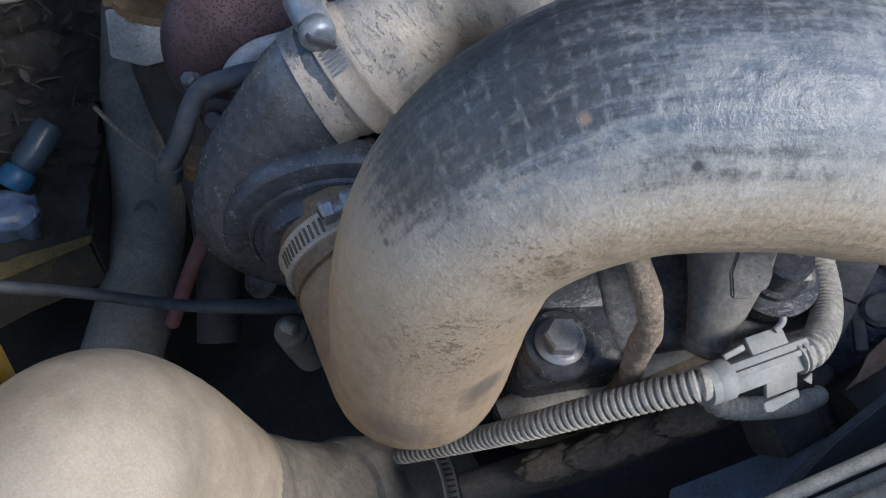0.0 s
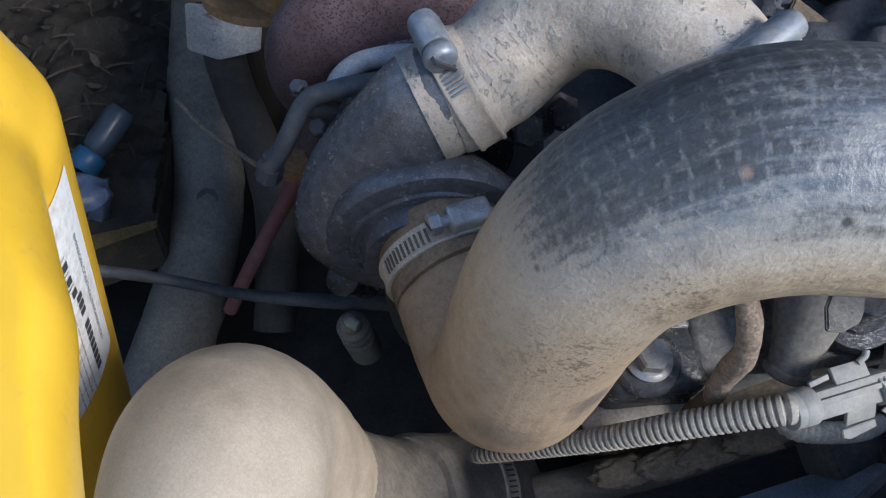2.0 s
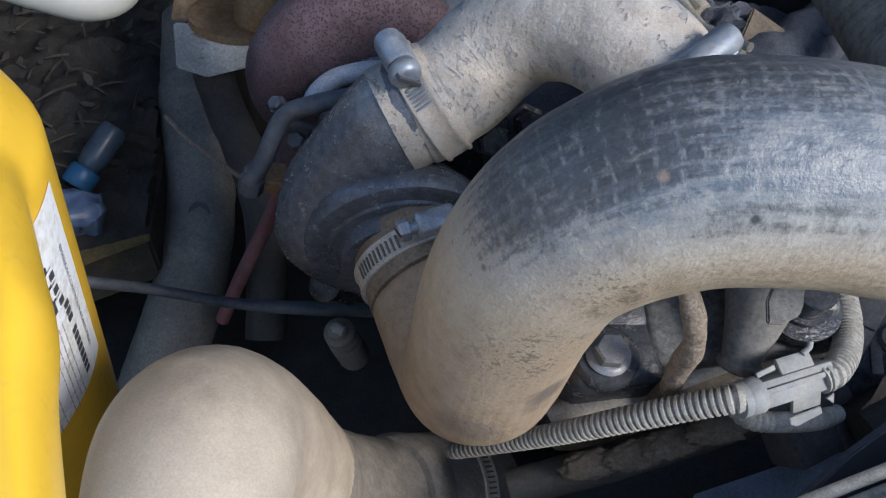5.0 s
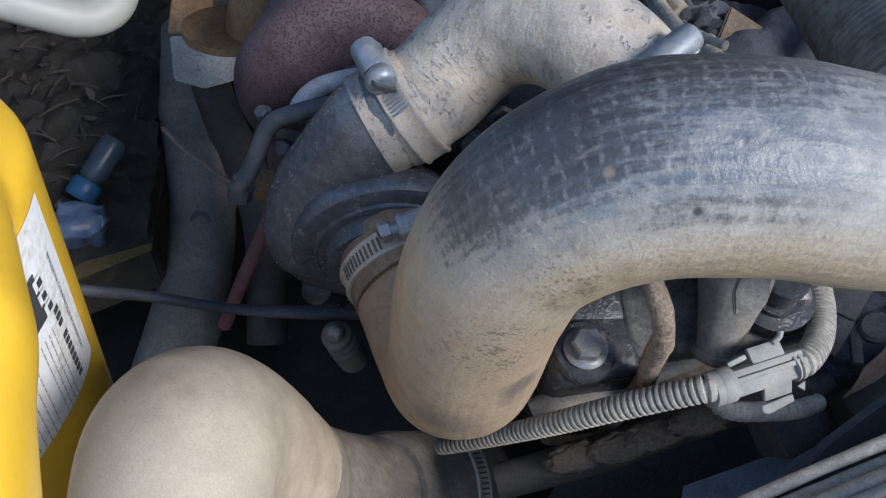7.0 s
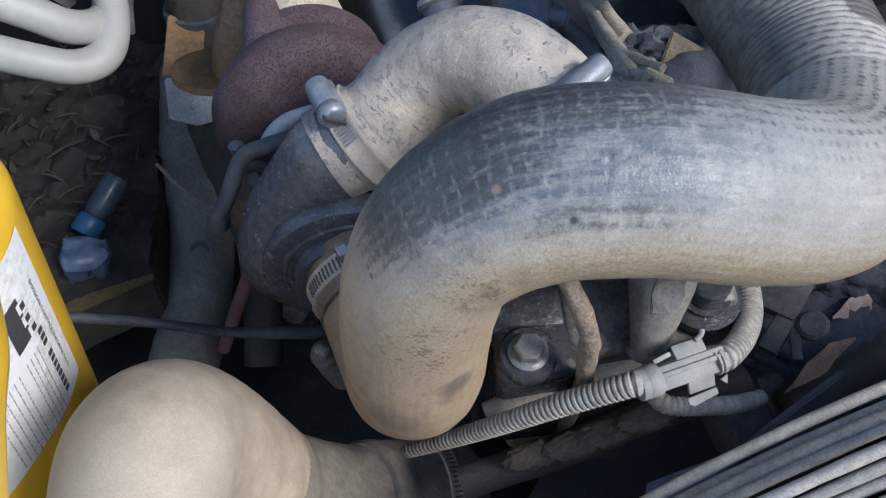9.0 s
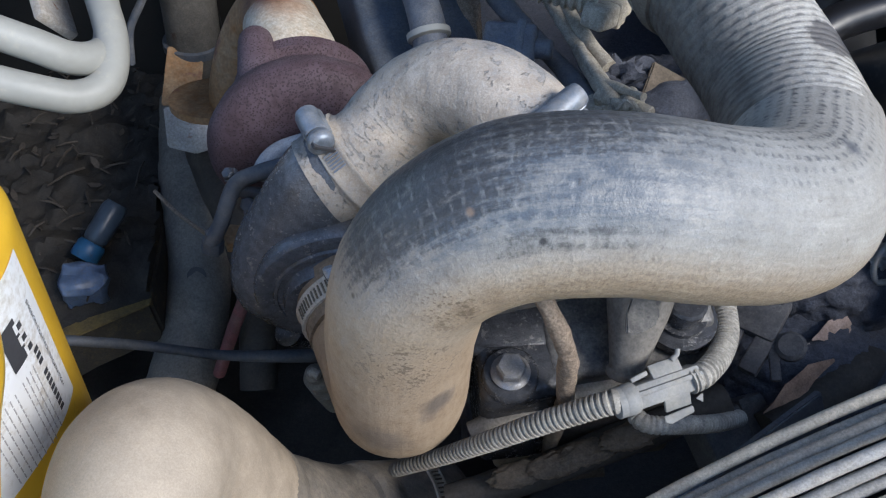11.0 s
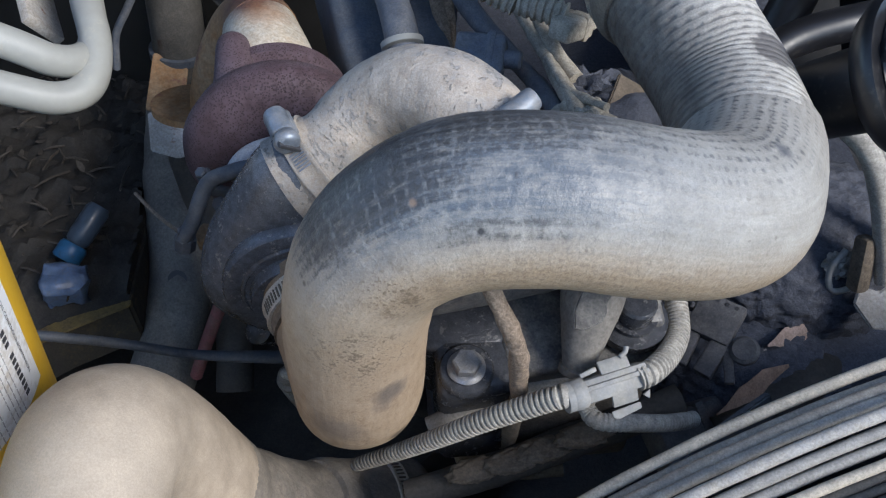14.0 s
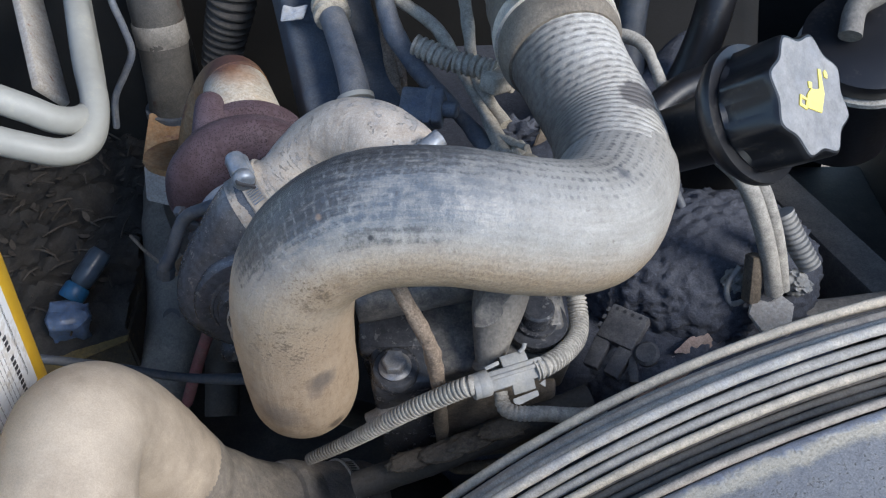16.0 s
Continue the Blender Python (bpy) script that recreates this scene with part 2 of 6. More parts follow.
    # brown along the underside, its shade and warm bounce put into the colour
    shade = math_n(t, "MULTIPLY", ramp(t, math_n(t, "MULTIPLY_ADD", mid, 0.05, w), [(0.63, 0.0), (0.73, 1.0)]), ramp(t, f, [(0.44, 0.2), (0.56, 1.0)]))
    dust = mixc(t, math_n(t, "MULTIPLY", shade, 0.85), dust, ramp(t, fine, [(0.35, (0.22, 0.155, 0.10)), (0.62, (0.375, 0.285, 0.190))]))
    # blue-grey tint paints the sky's reflection along the smoother crown
    col = mixc(t, math_n(t, "MULTIPLY", sheen, ramp(t, math_n(t, "MULTIPLY_ADD", mid, 0.6, math_n(t, "MULTIPLY", long_n, 0.5)), [(0.40, 0.35), (0.60, 1.0)])), dust, (0.088, 0.105, 0.128))
    # bare patches break up along the weave
    edge = math_n(t, "ADD", math_n(t, "MULTIPLY_ADD", rows, 0.13, math_n(t, "MULTIPLY", ticks, -0.10)), math_n(t, "MULTIPLY_ADD", fine, 0.80, math_n(t, "MULTIPLY_ADD", mid, 0.50, math_n(t, "MULTIPLY", long_n, 0.50))))
    worn = math_n(t, "MULTIPLY_ADD", bare, 0.80, math_n(t, "SUBTRACT", edge, 1.17))
    wfac = ramp(t, worn, [(0.18, 0.0), (0.40, 0.68), (0.58, 0.96)])
    col = mixc(t, math_n(t, "MULTIPLY", wfac, 0.94), col, ramp(t, mid, [(0.32, (0.021, 0.0215, 0.023)), (0.68, (0.068, 0.068, 0.071))]))
    # pale threads over the rubbed part, dark dimples where the dust lies thick
    col = mixc(t, math_n(t, "MULTIPLY", ticks, math_n(t, "MULTIPLY_ADD", sheen, 0.25, 0.04)), col, (0.34, 0.34, 0.335))
    dim = math_n(t, "MULTIPLY", ramp(t, math_n(t, "MULTIPLY", math_n(t, "MULTIPLY_ADD", rows, 0.75, 0.25), cols), [(0.35, 0.0), (0.85, 1.0)]), ramp(t, math_n(t, "MULTIPLY_ADD", mid, 0.45, math_n(t, "MULTIPLY_ADD", cross_n, 0.30, math_n(t, "MULTIPLY", fine, 0.25))), [(0.44, 0.0), (0.56, 1.0)]))
    dzone = math_n(t, "MULTIPLY", ramp(t, f, [(0.66, 0.0), (0.76, 0.70), (0.92, 0.80), (1.08, 0.9)]), ramp(t, w, [(0.20, 0.9), (0.45, 1.0), (0.53, 0.30), (0.63, 0.05)]))
    col = mixc(t, math_n(t, "MULTIPLY", dim, math_n(t, "MAXIMUM", dzone, math_n(t, "MULTIPLY", d3, 0.8))), col, (0.062, 0.065, 0.074))
    # grit rubbed into the inside of the lower bend, stains, a scar at its end
    grit = ramp(t, math_n(t, "MULTIPLY_ADD", fine, 0.7, math_n(t, "MULTIPLY", mid, 0.5)), [(0.60, 0.0), (0.70, 1.0)])
    zone = math_n(t, "MAXIMUM", stain(t, (0.0146, 0.1445, 1.2466), 0.024, 0.4), stain(t, (0.033, 0.141, 1.289), 0.017, 0.4))
    col = mixc(t, math_n(t, "MULTIPLY", grit, math_n(t, "MULTIPLY_ADD", zone, 0.70, 0.07)), col, (0.10, 0.072, 0.05))
    for at, r, tone, amount in (((0.0225, 0.1535, 1.2105), 0.0085, (0.085, 0.075, 0.072), 0.70), ((0.0190, 0.1500, 1.2010), 0.006, (0.10, 0.085, 0.078), 0.55), ((-0.006, 0.1530, 1.180), 0.014, (0.16, 0.135, 0.115), 0.55),
                                ((0.0205, 0.1680, 1.156), 0.006, (0.06, 0.045, 0.035), 0.75), ((0.184, 0.2037, 1.3125), 0.0042, (0.075, 0.078, 0.09), 0.75), ((0.0636, 0.1444, 1.322), 0.0015, (0.03, 0.03, 0.034), 0.9),
                                ((0.0391, 0.1528, 1.3279), 0.0018, (0.26, 0.18, 0.13), 0.7), ((-0.007, 0.1520, 1.285), 0.0016, (0.03, 0.025, 0.02), 0.9)):
        col = mixc(t, math_n(t, "MULTIPLY", stain(t, at, r, 0.35), amount), col, tone)
    dots = ramp(t, noise_n(t, 230, 2, 0.5), [(0.73, 0.0), (0.76, 1.0)])
    col = mixc(t, math_n(t, "MULTIPLY", dots, 0.35), col, (0.09, 0.075, 0.06))
    col = grain(t, col, 1150, 0.14)
    t.links.new(col, b.inputs["Base Color"])
    drop = ramp(t, f, [(0.45, 1.0), (0.60, 0.0)])
    rough = math_n(t, "MULTIPLY_ADD", drop, 0.26, math_n(t, "MULTIPLY_ADD", sheen, -0.20, math_n(t, "MULTIPLY_ADD", fine, 0.14, 0.43)))
    b.inputs["Specular IOR Level"].default_value = 0.32
    t.links.new(rough, b.inputs["Roughness"])
    h = math_n(t, "MULTIPLY_ADD", ticks, 0.25, math_n(t, "MULTIPLY_ADD", math_n(t, "MULTIPLY", rows, long_n), 0.35, math_n(t, "MULTIPLY_ADD", fine, 1.0, mid)))
    bump_n(t, b, h, 0.45, 0.0009)
    return m


def wrap_rubber():
    """The ribbed far run of the hose: rows of small dark dimples left by its wrap."""
    m, t, b = nodes_of("wrapped_rubber")
    uvn = t.nodes.new("ShaderNodeUVMap").outputs["UV"]
    sep = t.nodes.new("ShaderNodeSeparateXYZ")
    t.links.new(uvn, sep.inputs["Vector"])
    u, v = sep.outputs["X"], sep.outputs["Y"]
    wob = noise_n(t, 45, 3, 0.5)
    uu = math_n(t, "MULTIPLY_ADD", wob, 0.004, math_n(t, "MULTIPLY_ADD", v, 0.0104, u))
    rowsn = math_n(t, "FLOOR", math_n(t, "DIVIDE", uu, 0.0052))
    rib = ramp(t, math_n(t, "MULTIPLY_ADD", math_n(t, "SINE", math_n(t, "MULTIPLY", uu, 2 * math.pi / 0.0052)), 0.5, 0.5), [(0.25, 0.0), (0.95, 1.0)])
    vv = math_n(t, "MULTIPLY_ADD", wob, 0.06, math_n(t, "MULTIPLY_ADD", rowsn, 0.0237, v))
    dash = ramp(t, math_n(t, "MULTIPLY_ADD", math_n(t, "SINE", math_n(t, "MULTIPLY", vv, 2 * math.pi * 24)), 0.5, 0.5), [(0.25, 0.15), (0.9, 1.0)])
    weave = math_n(t, "MULTIPLY", rib, dash)
    big, mid, fine = noise_n(t, 20, 5), noise_n(t, 110, 5, 0.7), noise_n(t, 420, 4)
    col = ramp(t, math_n(t, "MULTIPLY_ADD", mid, 0.5, math_n(t, "MULTIPLY", big, 0.5)), [(0.3, (0.24, 0.215, 0.185)), (0.52, (0.40, 0.375, 0.335)), (0.68, (0.53, 0.505, 0.465))])
    # shade of the left flank and underside, painted in dark brown
    flank_shade = math_n(t, "MULTIPLY", ramp(t, v, [(0.20, 0.3), (0.30, 1.0), (0.61, 1.0), (0.74, 0.0)]), ramp(t, mid, [(0.3, 0.6), (0.6, 1.0)]))
    col = mixc(t, math_n(t, "MULTIPLY", flank_shade, 0.95), col, (0.075, 0.062, 0.05))
    d = math_n(t, "MULTIPLY", weave, ramp(t, noise_n(t, 60, 5, 0.75), [(0.34, 0.05), (0.62, 0.75)]))
    burn = stain(t, (0.203, 0.2935, 1.303), 0.021, 0.06)
    col = mixc(t, math_n(t, "MULTIPLY", d, math_n(t, "SUBTRACT", 1.0, burn)), col, (0.085, 0.078, 0.074))
    col = mixc(t, math_n(t, "MULTIPLY", burn, 0.95), col, (0.11, 0.10, 0.095))
    col = grain(t, col, 1100, 0.30)
    t.links.new(col, b.inputs["Base Color"])
    b.inputs["Roughness"].default_value = 0.62
    h = math_n(t, "MULTIPLY_ADD", weave, -0.8, math_n(t, "MULTIPLY_ADD", rib, -0.35, math_n(t, "MULTIPLY", fine, 0.4)))
    bump_n(t, b, h, 0.6, 0.0012)
    return m


def pitted_iron():
    m, t, b = nodes_of("rusted_cast_iron")
    big, mid = noise_n(t, 28, 5), noise_n(t, 140, 5, 0.7)
    vor = nd(t, "TexVoronoi", Scale=620.0, Randomness=1.0)
    t.links.new(t.nodes.new("ShaderNodeTexCoord").outputs["Object"], vor.inputs["Vector"])
    col = ramp(t, math_n(t, "MULTIPLY_ADD", mid, 0.4, math_n(t, "MULTIPLY", big, 0.6)), [(0.35, (0.050, 0.027, 0.031)), (0.5, (0.088, 0.056, 0.066)), (0.68, (0.135, 0.098, 0.114))])
    pit = ramp(t, math_n(t, "MULTIPLY_ADD", mid, -0.35, math_n(t, "ADD", vor.outputs["Distance"], 0.18)), [(0.31, 1.0), (0.41, 0.0)])
    col = mixc(t, math_n(t, "MULTIPLY", pit, 0.80), col, (0.035, 0.02, 0.022))
    t.links.new(col, b.inputs["Base Color"])
    b.inputs["Roughness"].default_value = 0.72
    bump_n(t, b, math_n(t, "MULTIPLY_ADD", pit, -1.0, math_n(t, "MULTIPLY", mid, 0.6)), 0.7, 0.0012)
    return m


def flaked_dust():
    """Pale dried mud over dark rubber, cracked and flaked off in short crescents."""
    m, t, b = nodes_of("flaked_mud_rubber")
    co = t.nodes.new("ShaderNodeTexCoord").outputs["Object"]
    sep = t.nodes.new("ShaderNodeSeparateXYZ")
    t.links.new(t.nodes.new("ShaderNodeUVMap").outputs["UV"], sep.inputs["Vector"])
    wrap = t.nodes.new("ShaderNodeCombineXYZ")
    t.links.new(sep.outputs["X"], wrap.inputs["X"])
    t.links.new(math_n(t, "MULTIPLY", sep.outputs["Y"], 0.17), wrap.inputs["Y"])
    flat = wrap.outputs["Vector"]
    a = noise_n(t, 190, 4, 0.6, flat, (1.25, 0.60, 1.0))
    g = noise_n(t, 24, 3, 0.6, co)
    f = noise_n(t, 420, 4, 0.65, co)
    mask = math_n(t, "MULTIPLY_ADD", g, 0.55, math_n(t, "MULTIPLY", a, 0.80))
    lost = ramp(t, mask, [(0.750, 0.0), (0.760, 1.0)])
    edge = math_n(t, "MULTIPLY", ramp(t, mask, [(0.733, 0.0), (0.750, 1.0)]), ramp(t, mask, [(0.757, 1.0), (0.780, 0.0)]))
    soft = ramp(t, math_n(t, "MULTIPLY_ADD", f, 0.3, math_n(t, "MULTIPLY", g, 0.8)), [(0.52, 0.0), (0.66, 0.7)])
    mud = ramp(t, math_n(t, "MULTIPLY_ADD", f, 0.4, math_n(t, "MULTIPLY", noise_n(t, 60, 4, 0.6, co), 0.6)), [(0.32, (0.29, 0.243, 0.195)), (0.5, (0.42, 0.362, 0.30)), (0.68, (0.53, 0.472, 0.405))])
    col = mixc(t, soft, mud, ramp(t, f, [(0.3, (0.17, 0.175, 0.185)), (0.7, (0.30, 0.30, 0.295))]))
    col = mixc(t, math_n(t, "MULTIPLY", lost, 0.50), col, ramp(t, f, [(0.3, (0.15, 0.16, 0.175)), (0.7, (0.32, 0.315, 0.30))]))
    # thin dark lines paint the small shadows cast by flake edges
    col = mixc(t, math_n(t, "MULTIPLY", edge, 0.14), col, (0.07, 0.066, 0.062))
    col = grain(t, col, 1100, 0.18)
    t.links.new(col, b.inputs["Base Color"])
    b.inputs["Roughness"].default_value = 0.82
    bump_n(t, b, math_n(t, "MULTIPLY_ADD", lost, -0.9, math_n(t, "MULTIPLY_ADD", a, 0.22, math_n(t, "MULTIPLY", f, 0.25))), 1.0, 0.0022)
    return m


def glossy(name, col, rough=0.35, metal=0.0, coat=0.0, vary=0.12, relief=0.05, dirt=None, dirt_cover=0.35):
    m, t, b = nodes_of(name)
    n1, n2 = noise_n(t, 35, 5), noise_n(t, 300, 4)
    c = ramp(t, n1, [(0.3, tuple(x * (1 - vary) for x in col)), (0.7, tuple(min(1, x * (1 + vary)) for x in col))])
    if dirt:
        f = ramp(t, math_n(t, "MULTIPLY_ADD", n2, 0.5, math_n(t, "MULTIPLY", n1, 0.6)), [(0.66 - dirt_cover * 0.4, 0.0), (0.8 - dirt_cover * 0.2, 0.8)])
        c = mixc(t, f, c, dirt)
    t.links.new(c, b.inputs["Base Color"])
    t.links.new(math_n(t, "MULTIPLY_ADD", n2, 0.25, rough - 0.1), b.inputs["Roughness"])
    b.inputs["Metallic"].default_value = metal
    b.inputs["Coat Weight"].default_value = coat
    bump_n(t, b, n2, relief, 0.0006)
    return m


def shroud_paint():
    """Blue-grey paint over steel, worn to cream primer in a ragged band behind the rim, pitted below."""
    m, t, b = nodes_of("chipped_blue_grey_paint")
    co = t.nodes.new("ShaderNodeTexCoord").outputs["Object"]
    n = t.nodes.new("ShaderNodeVectorMath")
    n.operation = "DOT_PRODUCT"
    t.links.new(co, n.inputs[0])
    n.inputs[1].default_value = (0.2831, -0.9590, 0.0123)
    big, mid, fine = noise_n(t, 26, 4, 0.6), noise_n(t, 150, 5, 0.7), noise_n(t, 620, 4, 0.65)
    off = math_n(t, "ADD", n.outputs["Value"], 0.0777)
    d = math_n(t, "ADD", math_n(t, "MULTIPLY_ADD", big, -0.016, off), math_n(t, "MULTIPLY_ADD", mid, -0.010, 0.013))
    band = math_n(t, "MULTIPLY", ramp(t, d, [(0.0672, 0.0), (0.0684, 1.0)]), ramp(t, d, [(0.0745, 1.0), (0.0765, 0.0)]))
    band = math_n(t, "MULTIPLY", band, ramp(t, big, [(0.30, 0.0), (0.37, 1.0)]))
    col = ramp(t, math_n(t, "MULTIPLY_ADD", fine, 0.5, math_n(t, "MULTIPLY", mid, 0.5)), [(0.36, (0.20, 0.20, 0.202)), (0.52, (0.29, 0.29, 0.292)), (0.66, (0.40, 0.395, 0.385))])
    rim = ramp(t, d, [(0.0650, 1.0), (0.0690, 0.0)])
    col = mixc(t, math_n(t, "MULTIPLY", rim, 0.75), col, ramp(t, mid, [(0.35, (0.12, 0.14, 0.19)), (0.65, (0.25, 0.285, 0.35))]))
    col = mixc(t, band, col, ramp(t, fine, [(0.35, (0.42, 0.37, 0.28)), (0.62, (0.62, 0.56, 0.45))]))
    chips = math_n(t, "MULTIPLY", ramp(t, math_n(t, "MULTIPLY_ADD", fine, 0.6, math_n(t, "MULTIPLY", mid, 0.5)), [(0.60, 0.0), (0.66, 1.0)]), ramp(t, d, [(0.074, 0.0), (0.080, 1.0)]))
    col = mixc(t, math_n(t, "MULTIPLY", chips, 0.7), col, (0.075, 0.072, 0.07))
    col = grain(t, col, 1200, 0.2)
    t.links.new(col, b.inputs["Base Color"])
    b.inputs["Roughness"].default_value = 0.45
    bump_n(t, b, math_n(t, "MULTIPLY_ADD", band, -0.4, math_n(t, "MULTIPLY_ADD", chips, -0.8, mid)), 0.7, 0.0012)
    return m


M_HOSE = hose_rubber()
M_WRAP = wrap_rubber()
M_FLAKE = flaked_dust()
M_ELBOW = dusty("dusty_tan_rubber", (0.33, 0.275, 0.215), (0.40, 0.328, 0.25), 0.6, 24, 520, 0.72, relief=0.45, grit=0.15, patches=(((-0.125, 0.095, 1.240), 0.030, (0.27, 0.25, 0.215), 0.55), ((-0.075, 0.10, 1.238), 0.020, (0.43, 0.36, 0.28), 0.5)))
# greyer flaked dust, darkened further to hold the leg's shade
M_LEG = dusty("grey_flaked_rubber", (0.105, 0.10, 0.095), (0.285, 0.245, 0.20), 0.42, 60, 420, 0.75, relief=1.1, soft=0.16, grit=0.18)
M_RAIL = dusty("brown_frame_paint", (0.085, 0.080, 0.073), (0.20, 0.18, 0.155), 0.25, 22, 240, 0.65, relief=0.6)
M_SLOT = dusty("dirt_filled_slot", (0.06, 0.05, 0.042), (0.20, 0.165, 0.125), 0.35, 200, 700, 0.85)
M_CUFF = dusty("brown_ribbed_rubber", (0.075, 0.065, 0.055), (0.23, 0.19, 0.145), 0.35, 30, 300, 0.7, relief=0.6)
M_EXH = dusty("scorched_grey_pipe", (0.036, 0.034, 0.032), (0.105, 0.095, 0.082), 0.22, 22, 240, 0.6, relief=0.5, spots=((0.045, 0.024, 0.018), 20, 0.58))
# cap top's grey is part dust, part sky reflection put into the colour
M_CAPTOP = dusty("dusted_skylit_plastic", (0.19, 0.193, 0.203), (0.29, 0.28, 0.27), 0.30, 60, 420, 0.5, relief=0.12, grit=0.12)
M_CAPD = glossy("clean_black_plastic", (0.012, 0.012, 0.014), 0.34, relief=0.12, dirt=(0.07, 0.06, 0.05), dirt_cover=0.10)
M_INLET = dusty("dirty_brown_rubber", (0.07, 0.055, 0.04), (0.27, 0.20, 0.135), 0.5, 40, 240, 0.7, relief=0.8)
M_IRON = pitted_iron()
M_CAST = dusty("black_cast_aluminium", (0.100, 0.108, 0.124), (0.34, 0.31, 0.27), -0.26, 130, 520, 0.24, relief=0.45, soft=0.02)
M_CASTG = dusty("oily_black_casting", (0.042, 0.044, 0.050), (0.22, 0.20, 0.18), -0.18, 160, 520, 0.20, relief=0.7, soft=0.03)
M_CASTD = dusty("dusty_dark_casting", (0.052, 0.053, 0.057), (0.26, 0.24, 0.21), 0.04, 110, 420, 0.28, relief=0.5)
M_CLAMP = dusty("dull_zinc_steel", (0.38, 0.41, 0.45), (0.44, 0.40, 0.34), 0.05, 120, 600, 0.38, metal=0.85, relief=0.2)
M_BAND = dusty("dusty_clamp_band", (0.46, 0.45, 0.44), (0.55, 0.49, 0.40), 0.55, 90, 500, 0.42, metal=0.6, relief=0.2)
M_PIPE = dusty("blue_grey_steel_pipe", (0.078, 0.095, 0.126), (0.20, 0.195, 0.19), 0.10, 60, 380, 0.42, relief=0.25)
M_ZINCB = dusty("blue_grey_zinc", (0.20, 0.235, 0.285), (0.34, 0.32, 0.29), -0.05, 90, 500, 0.40, metal=0.5, relief=0.15, grit=0.12)
M_OCHRE = dusty("scuffed_ochre_paint", (0.22, 0.145, 0.035), (0.10, 0.075, 0.045), 0.35, 40, 260, 0.6)
M_VBAND = dusty("pale_band_steel", (0.30, 0.34, 0.41), (0.34, 0.34, 0.33), 0.3, 60, 380, 0.4, relief=0.2)
# the patch darkens the conduit's left end to paint its fade into shade
M_COND = dusty("dusty_grey_conduit", (0.125, 0.122, 0.116), (0.40, 0.375, 0.33), 0.55, 90, 420, 0.7, relief=0.3, patches=(((0.0, 0.188, 1.095), 0.024, (0.11, 0.095, 0.08), 0.7),))
M_CONN = dusty("grey_plastic", (0.22, 0.235, 0.25), (0.33, 0.315, 0.28), 0.25, 50, 300, 0.42, relief=0.08, grit=0.12)
M_MUDH = dusty("mud_caked_hose", (0.095, 0.068, 0.048), (0.275, 0.210, 0.155), 0.62, 120, 330, 0.85, relief=1.8, grit=0.45)
M_MUDD = dusty("dark_mud_rubber", (0.05, 0.040, 0.030), (0.15, 0.12, 0.09), 0.5, 120, 330, 0.85, relief=0.8)
M_YEL = glossy("yellow_paint", (0.80, 0.47, 0.035), 0.36, coat=0.25, vary=0.05, dirt=(0.60, 0.38, 0.08), dirt_cover=0.06)
M_LABEL = glossy("white_label", (0.74, 0.74, 0.74), 0.5, vary=0.06, dirt=(0.42, 0.36, 0.28), dirt_cover=0.25)
M_INK = glossy("label_ink", (0.045, 0.045, 0.05), 0.5)
M_PRINT = glossy("faded_print", (0.36, 0.35, 0.35), 0.5)
M_BOLT = dusty("grimy_bolt_steel", (0.22, 0.225, 0.24), (0.26, 0.24, 0.21), 0.1, 120, 600, 0.34, metal=0.6, relief=0.2)
M_ICON = glossy("yellow_marking", (0.80, 0.66, 0.17), 0.55)
# dark coat over the yellow paints the shade on the tray
M_TRAY = dusty("shade_dimmed_yellow", (0.20, 0.13, 0.025), (0.045, 0.036, 0.026), 0.75, 30, 220, 0.7, relief=0.5)
M_WHITEP = glossy("silver_white_pipe", (0.30, 0.30, 0.275), 0.5, coat=0.0, vary=0.10, relief=0.04, dirt=(0.40, 0.37, 0.31), dirt_cover=0.12)
M_BLACK = dusty("dark_bay_metal", (0.022, 0.021, 0.020), (0.080, 0.070, 0.060), 0.2, 18, 200, 0.7, relief=0.5)
# near-black base puts the bay's deep shade into the metal's colour
M_DEEP = dusty("shade_black_bay_metal", (0.004, 0.004, 0.004), (0.012, 0.011, 0.010), 0.2, 18, 200, 0.75, relief=0.5)
M_GREYM = dusty("grey_frame_metal", (0.10, 0.094, 0.088), (0.26, 0.235, 0.20), 0.22, 14, 200, 0.65, relief=0.5)
M_GREYD = dusty("dusty_grey_tube", (0.13, 0.125, 0.12), (0.32, 0.295, 0.26), 0.5, 40, 300, 0.6, relief=0.4)
M_GUARD = dusty("weathered_guard_wire", (0.30, 0.28, 0.25), (0.54, 0.475, 0.38), 0.55, 60, 380, 0.5, metal=0.3, relief=0.7)
M_GUARDB = dusty("dull_guard_wire", (0.22, 0.218, 0.215), (0.37, 0.345, 0.305), 0.45, 60, 380, 0.55, relief=0.5)
# darker copy of the guard wire, with the inner rings' shade painted in
M_GUARDI = dusty("shaded_guard_wire", (0.085, 0.083, 0.082), (0.17, 0.155, 0.135), 0.40, 60, 380, 0.6, relief=0.5)
M_GUARDR = dusty("brown_guard_wire", (0.21, 0.19, 0.17), (0.40, 0.35, 0.29), 0.45, 60, 380, 0.6, relief=0.7)
M_SILVER = dusty("bright_guard_wire", (0.29, 0.30, 0.315), (0.46, 0.42, 0.36), 0.45, 60, 380, 0.46, metal=0.3, relief=0.6)
# bright blue base holds the sky's reflection on the blade tip
M_BLADE = dusty("scuffed_skylit_paint", (0.26, 0.36, 0.54), (0.44, 0.47, 0.52), 0.25, 40, 300, 0.4, relief=0.2)
M_SHROUD = shroud_paint()
